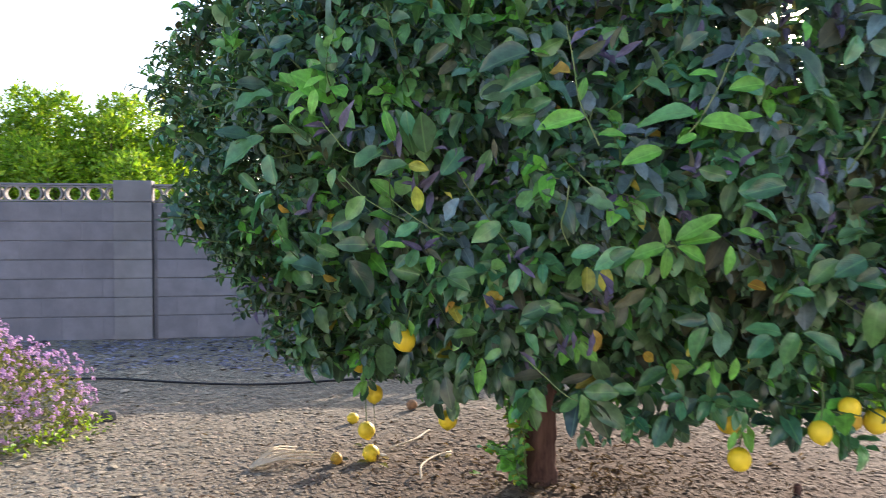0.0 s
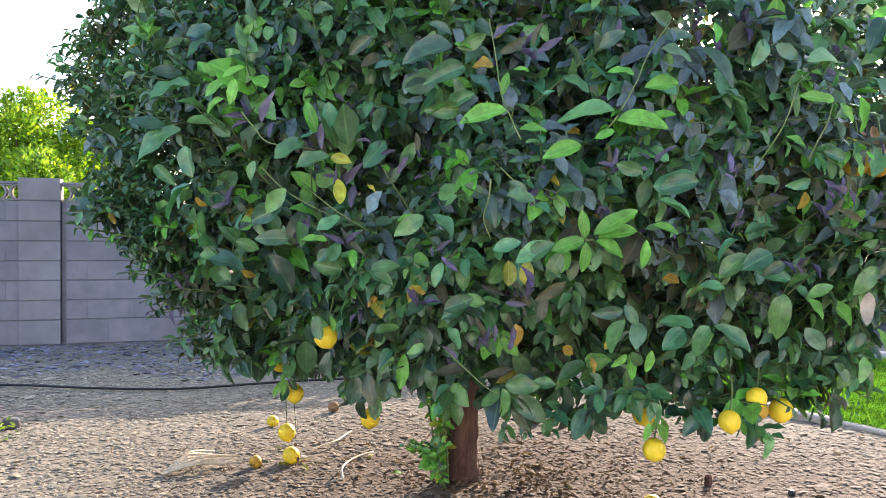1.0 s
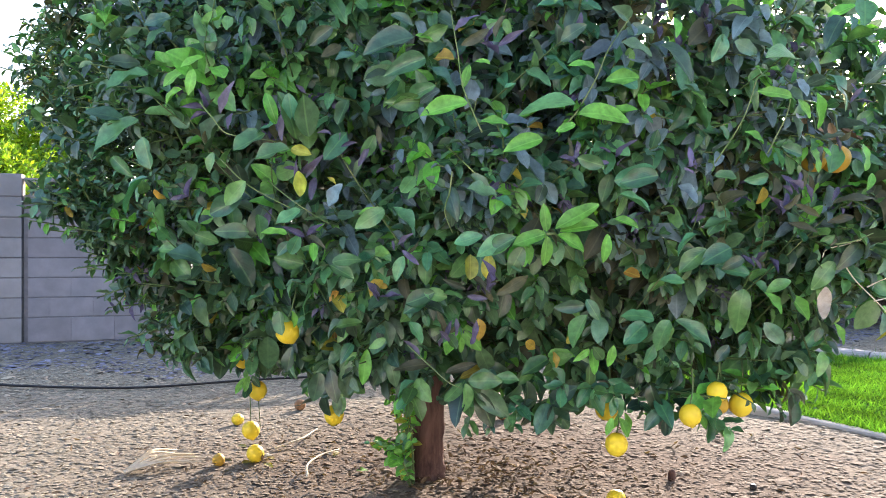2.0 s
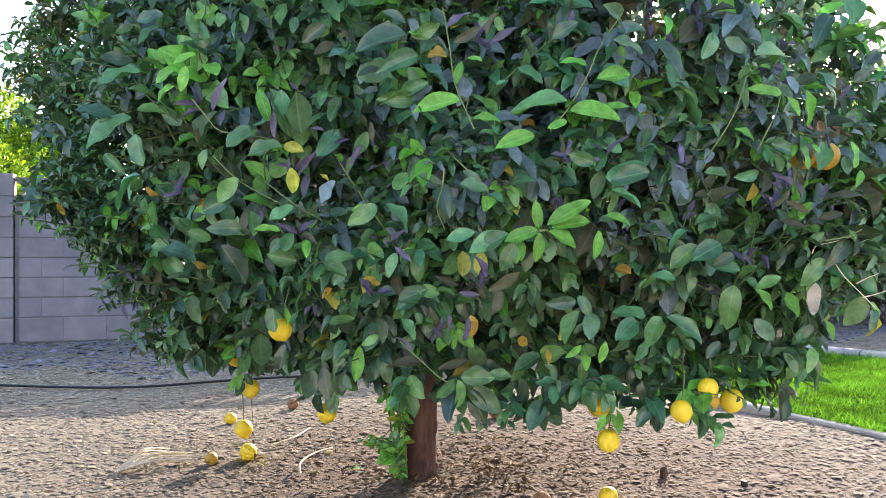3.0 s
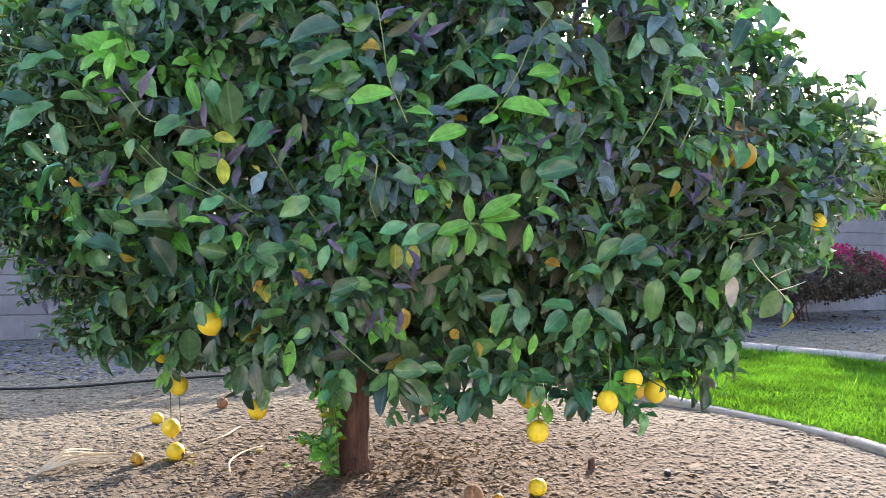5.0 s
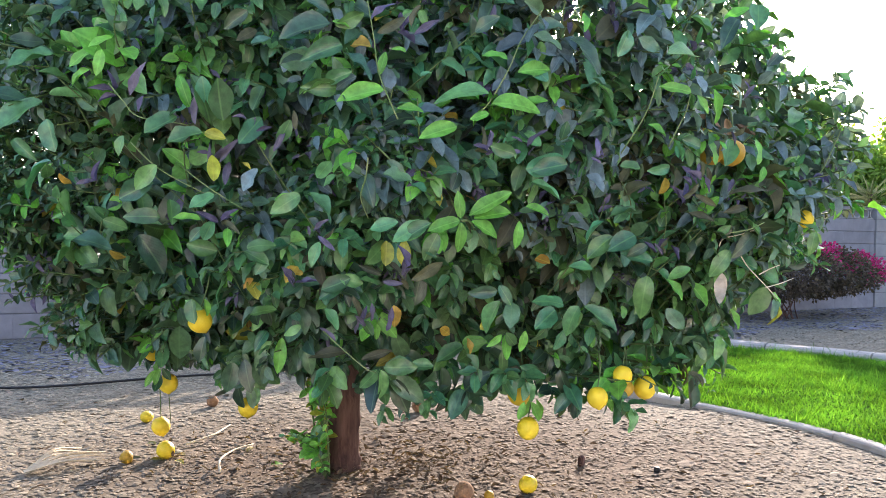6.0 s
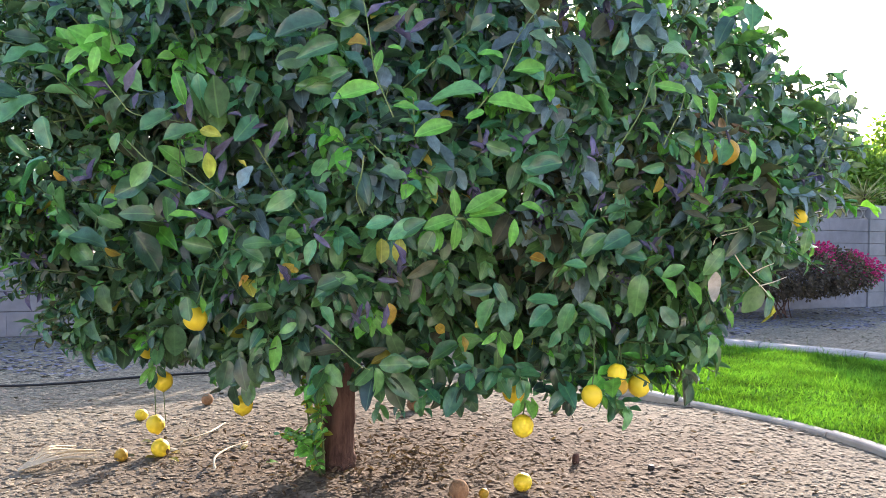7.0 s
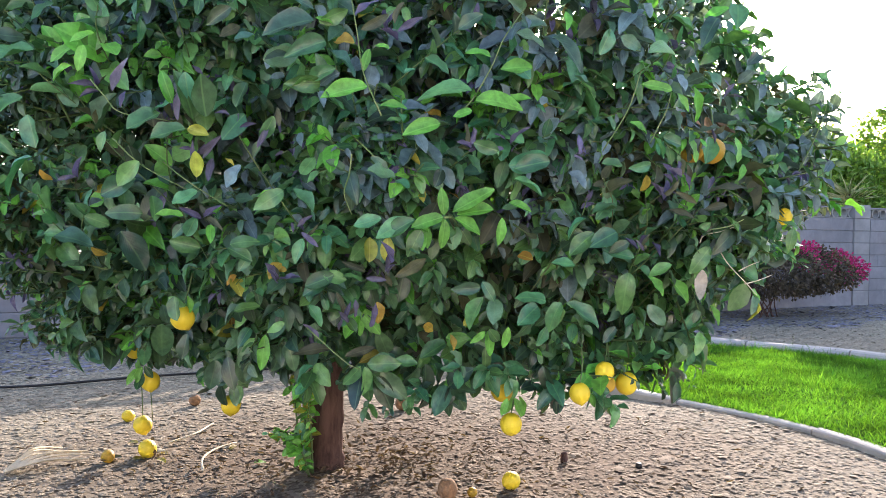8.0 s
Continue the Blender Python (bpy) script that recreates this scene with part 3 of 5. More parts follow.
TOP_RIGHT = [(0.956, 1.95, 1.567, 6.9, -5.7, 0), (0.989, 1.95, 1.632, -0.4, -5.3, 2), (1.016, 1.96, 1.476, 5.9, -2.8, 0), (1.114, 1.97, 1.600, -3.0, -6.8, 1), (1.147, 1.99, 1.588, 7.1, -2.2, 0), (1.309, 2.01, 1.552, -10.0, 1.0, 1), (1.294, 2.00, 1.458, -8.6, 1.9, 2), (1.334, 2.05, 1.462, 3.3, -4.7, 2), (1.394, 2.08, 1.487, 4.0, -9.3, 2), (1.426, 2.09, 1.533, 8.0, -6.5, 1), (1.440, 2.12, 1.687, 7.3, 3.2, 2), (1.183, 2.01, 1.373, 6.1, -2.5, 2), (1.459, 2.08, 1.677, -7.2, -6.7, 0), (2.055, 2.54, 1.651, 6.2, -5.2, 1), (1.629, 2.16, 1.607, -5.5, -4.5, 0)]
SIDE_LEFT = [(-0.395, 2.37, 1.274, -10.6, -6.7, 1), (-0.397, 2.33, 1.262, 1.0, -5.6, 1), (-0.316, 2.27, 1.255, 0.7, -6.6, 1), (-0.150, 2.17, 1.326, -1.7, -5.3, 1), (-0.060, 2.14, 1.250, -6.2, -6.4, 1), (-0.075, 2.17, 1.208, -9.6, -4.5, 1), (-0.066, 2.21, 1.119, -8.0, 0.8, 1), (-0.034, 2.17, 1.165, 1.5, -6.6, 1), (0.045, 2.16, 1.114, -6.9, 0.8, 2), (0.086, 2.11, 1.177, -5.9, -4.1, 1), (0.078, 2.16, 1.101, -0.2, -5.7, 1), (0.047, 2.18, 1.094, -3.5, -3.6, 1), (0.114, 2.15, 1.092, 0.2, -4.7, 2), (-0.147, 2.31, 1.073, 7.9, -11.0, 0), (-0.338, 2.38, 1.058, 10.5, -0.8, 0), (-0.234, 2.29, 1.112, 6.7, -2.4, 1)]
MIDDLE = [(0.304, 2.04, 1.177, -6.4, -4.0, 1), (0.323, 2.03, 1.180, 5.2, -5.8, 1), (0.346, 1.99, 1.216, 3.2, 4.4, 1), (0.511, 1.97, 1.259, 5.7, -4.2, 0), (0.573, 1.96, 1.209, -7.6, 1.8, 0), (0.574, 1.97, 1.206, 2.8, -2.4, 1), (0.315, 2.10, 1.066, -4.9, 0.7, 1), (0.350, 2.12, 1.060, -2.6, -6.4, 1), (0.547, 2.04, 1.114, -6.7, -2.1, 1), (0.618, 2.04, 1.112, -9.0, -3.8, 1), (0.650, 2.06, 1.087, -3.9, -6.6, 1), (0.761, 1.95, 1.300, 6.8, -1.9, 1), (0.958, 1.96, 1.261, -9.5, -1.5, 1), (0.870, 1.98, 1.216, 8.7, -3.5, 1), (0.866, 2.01, 1.158, 5.9, -1.6, 2), (0.154, 2.18, 1.033, 6.4, -3.4, 1)]
MIDDLE_LOW = [(0.520, 2.11, 1.0, 0.5, 7.0, 7), (0.570, 2.11, 1.0, -1.0, 6.5, 7), (0.931, 2.11, 1.023, 2.1, -0.9, 4), (0.589, 2.12, 0.962, 9.3, 5.2, 5), (0.575, 2.12, 0.963, -4.7, 5.8, 5), (0.511, 2.12, 0.976, -6.5, 2.6, 5), (0.421, 2.19, 0.948, -7.9, -3.1, 1), (0.403, 2.17, 0.961, 6.5, -0.8, 1), (0.153, 2.33, 0.851, 6.8, 2.7, 1), (0.227, 2.52, 0.762, -1.3, -11.5, 2), (0.533, 2.56, 0.659, -6.4, -8.7, 1), (0.544, 2.60, 0.641, -0.4, -10.9, 1), (0.539, 2.48, 0.673, 9.4, 0.5, 1), (0.571, 2.60, 0.630, 6.4, -8.7, 1), (0.616, 2.48, 0.676, 8.4, -0.2, 1), (0.468, 2.43, 0.706, 9.5, 3.1, 5)]
RIGHT_MIDDLE = [(1.162, 2.00, 1.258, -5.6, 0.5, 1), (1.249, 2.02, 1.268, -6.6, -1.8, 1), (1.172, 2.05, 1.154, -7.9, -1.3, 1), (1.089, 2.06, 1.123, -6.4, -3.6, 1), (1.189, 2.10, 1.089, -8.8, -3.4, 1), (1.241, 2.14, 1.062, -5.8, -2.6, 0), (1.082, 2.13, 0.996, -6.4, 1.7, 1), (1.177, 2.17, 1.039, 8.5, -2.7, 1), (1.429, 2.27, 0.996, -6.4, -2.9, 1), (1.576, 2.32, 1.050, -6.7, -7.6, 1), (1.611, 2.40, 1.031, 8.3, -4.1, 1), (1.270, 2.04, 1.338, 1.9, -5.6, 1), (1.341, 2.04, 1.323, -5.9, 1.7, 1), (1.569, 2.16, 1.294, 0.8, 8.0, 2), (1.600, 2.18, 1.291, -2.2, -4.6, 2), (1.005, 1.98, 1.312, 1.5, -6.2, 0)]
RIGHT_BRONZE = [(1.485, 2.19, 1.157, 8.3, 2.4, 5), (1.360, 2.11, 1.202, 6.1, -3.3, 5), (1.360, 2.15, 1.154, 6.4, -2.7, 5), (1.483, 2.16, 1.207, 9.5, 4.2, 5), (1.305, 2.07, 1.247, 4.5, -2.1, 3), (1.372, 2.09, 1.259, 2.7, -5.4, 3), (1.384, 2.09, 1.277, 1.8, -4.5, 5), (1.478, 2.12, 1.248, -3.3, -3.1, 3), (1.271, 2.05, 1.247, 0.3, -5.3, 4), (1.758, 2.39, 1.136, 1.0, -7.1, 4), (1.329, 2.19, 1.062, 1.1, -3.9, 3)]
LOW_RIGHT = [(0.826, 2.16, 0.934, -8.3, -1.0, 0), (0.835, 2.18, 0.948, 3.1, -5.5, 1), (0.853, 2.25, 0.899, -5.6, -9.0, 1), (0.885, 2.25, 0.896, -1.2, -7.0, 0), (1.027, 2.21, 0.891, -8.4, 3.3, 1), (1.022, 2.28, 0.871, -7.8, -4.7, 1), (1.101, 2.31, 0.879, -5.5, -7.4, 1), (1.132, 2.36, 0.874, 10.6, -7.7, 1), (1.088, 2.41, 0.800, -3.0, -7.0, 1), (1.304, 2.29, 0.971, -4.4, -10.7, 1), (1.389, 2.35, 0.958, 5.6, -6.4, 2), (1.491, 2.42, 0.947, 7.6, -7.7, 2), (1.477, 2.69, 0.727, -11.7, -9.3, 1), (1.528, 2.85, 0.683, 9.2, -3.6, 1), (1.506, 2.85, 0.641, 6.0, -7.4, 0), (1.221, 2.60, 0.702, -2.1, -7.6, 0)]
LOW_FRINGE = [(0.883, 2.36, 0.789, -4.6, -3.4, 2), (0.900, 2.41, 0.783, 1.1, -7.9, 2), (0.896, 2.37, 0.794, 3.8, -4.7, 1), (1.143, 3.06, 0.455, -3.6, -8.8, 2), (1.182, 3.11, 0.434, 2.8, -8.9, 2), (1.324, 3.25, 0.413, 1.5, -9.4, 0), (1.289, 2.69, 0.664, 2.0, -5.4, 2), (0.427, 2.42, 0.731, -10.5, 1.2, 5), (-0.113, 2.69, 0.777, 0.3, -12.1, 0), (-0.026, 2.65, 0.749, -1.7, -8.7, 0), (0.046, 2.78, 0.646, -1.7, -10.5, 0), (0.091, 2.71, 0.666, 2.0, -11.2, 0), (0.133, 2.67, 0.672, 3.8, -10.0, 0), (1.423, 2.85, 0.470, 2.2, -7.3, 1), (1.562, 2.83, 0.641, 3.2, -12.4, 0)]
COVER_HIGH = [(1.73, 2.3, 1.21, 6.0, -4.0, 0), (1.84, 2.3, 1.11, -3.0, -6.5, 1), (1.36, 2.15, 1.36, 4.0, -5.0, 1), (1.42, 2.16, 1.29, 0.5, 7.5, 5), (1.52, 2.14, 1.40, -4.0, -5.0, 5), (1.47, 2.13, 1.385, 2.0, -4.5, 3), (1.55, 2.16, 1.28, 1.0, 5.5, 0), (-0.05, 2.46, 0.88, 5.0, -3.0, 1), (-0.065, 2.46, 0.86, 1.5, -6.5, 0), (-0.03, 2.45, 0.885, 1.5, -7.5, 1), (0.005, 2.46, 0.885, 1.5, -5.5, 2)]
COVER_LEFT = [(0.02, 3.11, 0.5, 1.5, -9.5, 0), (0.06, 3.11, 0.5, 2.0, -9.0, 0), (0.09, 3.12, 0.5, -1.0, -8.0, 1), (-0.02, 3.12, 0.51, -3.0, -9.0, 0), (0.05, 3.1, 0.56, -3.5, -9.5, 0), (0.08, 3.1, 0.57, 4.0, -9.5, 0), (0.0, 3.1, 0.58, -5.0, -8.0, 1), (-0.27, 3.12, 0.55, -1.5, -7.5, 1), (-0.28, 3.12, 0.56, -4.5, -5.5, 2), (-0.26, 3.12, 0.57, 3.0, -5.0, 1)]
COVER_MIDDLE = [(0.515, 2.4, 0.682, -4.9, -6.0, 1), (0.525, 2.4, 0.68, 1.6, -8.4, 1), (0.53, 2.4, 0.682, 8.0, -8.4, 1), (0.535, 2.4, 0.686, 9.0, 1.0, 1), (0.55, 2.43, 0.66, 11.0, -8.0, 0), (0.56, 2.43, 0.65, 5.5, -11.0, 0), (0.52, 2.44, 0.65, -3.5, -10.0, 0), (0.72, 2.5, 0.67, 1.5, -11.0, 0), (0.75, 2.5, 0.67, 5.5, -8.5, 1), (0.7, 2.5, 0.66, -5.0, -8.0, 0)]
COVER_RIGHT = [(1.25, 2.47, 0.585, 1.0, -5.5, 2), (1.26, 2.47, 0.58, 3.5, -4.5, 1), (1.27, 2.47, 0.585, 5.0, -0.5, 1), (1.24, 2.47, 0.58, -2.0, -3.5, 1), (1.22, 2.48, 0.63, 3.0, -5.5, 0), (0.995, 2.53, 0.55, -2.5, -5.5, 2), (1.015, 2.53, 0.55, 3.5, -6.5, 2), (1.0, 2.55, 0.61, 3.0, -6.0, 1), (1.1, 2.49, 0.66, 1.0, -9.0, 0)]
COVER_LOW = [(-0.341, 3.02, 0.720, -0.3, -15.1, 0), (-0.293, 3.02, 0.699, -2.3, -9.2, 1), (-0.233, 3.02, 0.686, -1.2, -10.9, 1), (-0.196, 3.02, 0.716, 3.0, -12.0, 0), (-0.159, 3.02, 0.733, 3.0, -11.0, 0), (-0.259, 3.08, 0.575, -2.1, -6.4, 2), (-0.442, 3.00, 0.714, -1.6, -10.0, 0), (-0.391, 3.00, 0.714, 1.1, -11.5, 0), (0.030, 2.70, 0.758, 9.7, -2.6, 7), (1.450, 2.20, 1.407, 2.5, -7.8, 5), (1.506, 2.20, 1.369, -3.0, -8.6, 1), (1.419, 2.20, 1.367, 4.4, -6.1, 0)]
COVER = COVER_HIGH + COVER_LEFT + COVER_MIDDLE + COVER_RIGHT + COVER_LOW
AMBER = [(0.556, 2.27, 0.88, 1.0, -6.5, 4), (0.286, 2.18, 0.993, -3.2, -3.4, 4), (0.304, 2.18, 0.972, -3.5, 0.9, 4), (0.153, 2.26, 0.947, 2.3, -3.6, 4), (0.164, 2.25, 0.955, -3.3, -2.2, 4), (-0.371, 2.31, 1.239, 2.5, -3.7, 4), (-0.259, 2.39, 1.027, 4.4, -2.8, 4), (1.758, 2.39, 1.139, 1.1, -7.4, 4), (1.911, 2.50, 1.168, 3.0, -5.4, 4), (0.156, 2.04, 1.257, 2.5, -1.6, 4), (0.813, 2.29, 0.807, 2.3, 3.0, 4), (0.791, 2.40, 0.768, 1.4, -5.1, 4), (0.699, 2.32, 0.808, 2.4, -1.6, 4), (0.563, 2.26, 0.862, -1.8, -3.2, 4)]
MORE_UPPER = [(-0.514, 2.42, 1.672, 7.3, 2.8, 0), (-0.320, 2.34, 1.725, -7.2, -2.4, 0), (-0.334, 2.35, 1.693, -7.4, -3.3, 1), (-0.396, 2.34, 1.386, 2.9, -9.5, 1), (-0.490, 2.36, 1.330, 5.4, -5.4, 1), (0.171, 2.06, 1.627, -5.9, -4.8, 0), (0.192, 2.06, 1.583, -4.4, -4.2, 5), (0.318, 1.98, 1.636, 6.2, -1.5, 0), (0.280, 2.02, 1.358, -3.0, -6.6, 1), (0.254, 1.99, 1.486, 9.2, 2.1, 0), (0.230, 2.03, 1.556, -5.1, -1.6, 0), (0.437, 1.96, 1.457, -5.5, -2.0, 6), (0.390, 1.98, 1.433, -7.5, -1.2, 1), (0.197, 2.03, 1.328, 4.1, 1.4, 3), (0.240, 2.02, 1.279, 2.7, 5.6, 3)]
MORE_MIDDLE = [(0.210, 2.20, 1.017, -3.0, -4.5, 1), (0.034, 2.14, 1.157, 6.5, 2.6, 1), (0.053, 2.16, 1.062, 2.8, 5.9, 1), (0.167, 2.12, 1.042, 5.8, 2.2, 1), (0.354, 2.18, 0.932, 8.3, 2.8, 1), (0.452, 2.17, 0.960, 5.7, -0.8, 1), (0.361, 2.25, 0.877, 5.0, -5.6, 1), (0.296, 2.30, 0.824, -4.4, -2.6, 1), (0.196, 2.36, 0.800, -3.2, -4.1, 1), (0.392, 2.30, 0.776, -4.5, 4.8, 3), (0.448, 2.30, 0.800, 1.0, 5.9, 3), (0.534, 2.28, 0.811, 1.5, 7.1, 3), (0.626, 2.00, 1.111, -8.0, -4.0, 1), (0.647, 2.05, 1.026, -2.6, 4.2, 1), (0.859, 1.99, 1.250, 9.8, 1.6, 1)]
MORE_RIGHT = [(0.890, 2.00, 1.217, -2.0, -5.2, 1), (1.023, 2.02, 1.241, 3.8, -4.2, 6), (1.091, 2.05, 1.230, -3.1, -4.7, 0), (1.126, 2.10, 1.086, -7.4, -5.9, 1), (1.026, 2.38, 0.815, -2.9, -6.4, 1), (0.954, 2.36, 0.801, -1.6, -6.7, 2), (1.104, 2.36, 0.868, 2.2, -6.3, 1), (1.162, 2.38, 0.832, 7.3, -4.2, 1), (1.315, 2.42, 0.794, -4.1, -5.5, 0), (1.411, 2.40, 0.865, 5.3, -6.8, 0), (1.638, 2.50, 0.766, -2.6, -7.2, 1), (1.647, 2.45, 0.860, 3.7, -7.0, 2), (1.571, 2.55, 0.740, 4.8, -6.3, 0), (1.694, 2.35, 1.089, -3.1, -5.0, 1), (1.696, 2.30, 1.237, 4.8, -4.2, 1)]
FRONT = AMBER + COVER + UPPER_LEFT + SPRIG_LEFT + TOP_MIDDLE + TOP_SHOOTS + TOP_RIGHT + SIDE_LEFT + MIDDLE + MIDDLE_LOW + RIGHT_MIDDLE + RIGHT_BRONZE + LOW_RIGHT + LOW_FRINGE + MORE_UPPER + MORE_MIDDLE + MORE_RIGHT
CLEAR = [(x, y, h, size + (-0.012 if ripe and h < 1 else 0.03)) for x, y, h, size, ripe in FRUIT]
CLEAR += [(x + 0.005 * dx, y, z + 0.005 * dz, min(0.075, 0.0052 * math.hypot(dx, dz))) for x, y, z, dx, dz, _ in FRONT if (x, y, z, dx, dz, _) not in COVER + AMBER]
TIPS = ((0.294, 2.089, 1.33), (0.762, 2.016, 1.29), (1.039, 1.973, 1.27), (1.302, 1.97, 1.235), (1.212, 1.98, 1.047), (0.003, 2.15, 1.357), (-0.236, 2.25, 1.224), (0.34, 2.078, 1.083), (0.463, 2.055, 0.862), (0.561, 2.042, 0.986), (0.105, 2.115, 1.115), (0.854, 2.002, 1.3), (1.267, 1.98, 1.177), (0.552, 2.054, 1.6), (0.089, 2.12, 1.27), (-0.183, 2.2, 1.44), (1.448, 2.0, 1.45), (0.292, 2.083, 0.946))
CLEAR += [(0.72, 2.06, 1.14, 0.15), (0.8, 2.06, 1.17, 0.1)]


# low hanging sprays: their feet
DROOP_LEFT = [(-0.03, 3.12, 0.7), (0.02, 3.12, 0.67), (0.08, 3.1, 0.68), (0.0, 3.12, 0.62), (0.05, 3.11, 0.6), (0.12, 3.1, 0.7), (0.1, 3.16, 0.64), (-0.2, 3.1, 0.72), (-0.3, 3.16, 0.74), (0.48, 2.57, 0.66), (0.52, 2.56, 0.64), (0.56, 2.6, 0.62), (0.58, 2.55, 0.66), (0.62, 2.56, 0.64), (0.67, 2.54, 0.64), (0.72, 2.53, 0.64), (0.75, 2.58, 0.62), (0.78, 2.53, 0.63), (0.82, 2.52, 0.66), (0.7, 2.62, 0.6), (0.64, 2.64, 0.61)]
DROOP_RIGHT = [(1.0, 2.64, 0.68), (1.12, 2.5, 0.66), (1.24, 2.5, 0.66), (1.36, 2.56, 0.67), (1.45, 2.66, 0.68), (1.05, 2.72, 0.67), (1.12, 2.66, 0.68), (1.18, 2.6, 0.68), (1.3, 2.64, 0.68), (1.38, 2.7, 0.67), (1.42, 2.6, 0.69), (1.24, 2.76, 0.68), (1.2, 2.66, 0.66), (1.28, 2.6, 0.66), (1.34, 2.72, 0.66), (1.46, 2.64, 0.67), (1.08, 2.6, 0.66), (0.92, 2.56, 0.68), (1.5, 2.72, 0.72), (1.56, 2.7, 0.74), (1.6, 2.66, 0.78), (1.64, 2.72, 0.8)]
DROOP_MORE = [(-0.527, 2.95, 0.741), (-0.472, 3.0, 0.714), (-0.387, 2.95, 0.72), (-0.337, 2.95, 0.696), (-0.284, 2.9, 0.757), (-0.165, 2.9, 0.728), (-0.106, 2.8, 0.77), (-0.236, 2.95, 0.741), (-0.412, 2.9, 0.777), (-0.455, 2.85, 0.802), (0.01, 3.0, 0.715), (0.067, 3.05, 0.665), (1.241, 2.5, 0.623), (1.277, 2.5, 0.605), (1.089, 2.6, 0.604)]
DROOP_SIDE = [(-0.555, 2.95, 0.737), (-0.529, 2.95, 0.721), (-0.503, 2.95, 0.704), (-0.477, 2.95, 0.722), (-0.451, 2.95, 0.706), (-0.425, 2.95, 0.689), (-0.399, 2.95, 0.708), (-0.373, 2.95, 0.691), (-0.347, 2.95, 0.71), (1.481, 2.6, 0.752), (1.52, 2.6, 0.696), (1.566, 2.62, 0.768), (1.614, 2.66, 0.705), (1.643, 2.66, 0.763), (1.642, 2.6, 0.789), (1.51, 2.62, 0.655), (1.445, 2.58, 0.699), (1.624, 2.7, 0.651), (1.435, 2.6, 0.649), (1.673, 2.7, 0.709)]


def sprays(p, axis, count, length, size):
    """Leaves spiralling along many short twigs: foot, way, upper side and length of each, and the twig of each."""
    k = len(p)
    axis = unit(axis)
    a = unit(np.cross(axis, np.array([0.3, 0.2, 0.93])))
    b = np.cross(axis, a)
    P, D, N, L, I = [], [], [], [], []
    turn0, hang = rng.uniform(0, 6.28, k), rng.uniform(0.0, 0.75, k)
    for j in range(count):
        t = (j + 0.6) / count
        turn = turn0 + 2.4 * j + rng.normal(0, 0.3, k)
        side = a * np.cos(turn)[:, None] + b * np.sin(turn)[:, None]
        d = axis * (0.25 + 0.8 * t ** 2) + side * 0.95 + rng.normal(0, 0.16, (k, 3))
        d[:, 2] -= hang + rng.uniform(-0.1, 0.3, k)
        foot = p + axis * (length * t)[:, None]
        outward = unit(np.concatenate([foot[:, :2] - MID, np.zeros((k, 1))], 1))
        n = outward * 0.45 + axis * 0.3 + np.array([0, 0, 0.85]) + rng.normal(0, 0.33, (k, 3))
        P.append(foot), D.append(d), N.append(n), L.append(size * np.exp(rng.normal(0, 0.22, k)) * (1.08 - 0.42 * t ** 2)), I.append(np.arange(k))
    return [np.concatenate(v) for v in (P, D, N, L, I)]


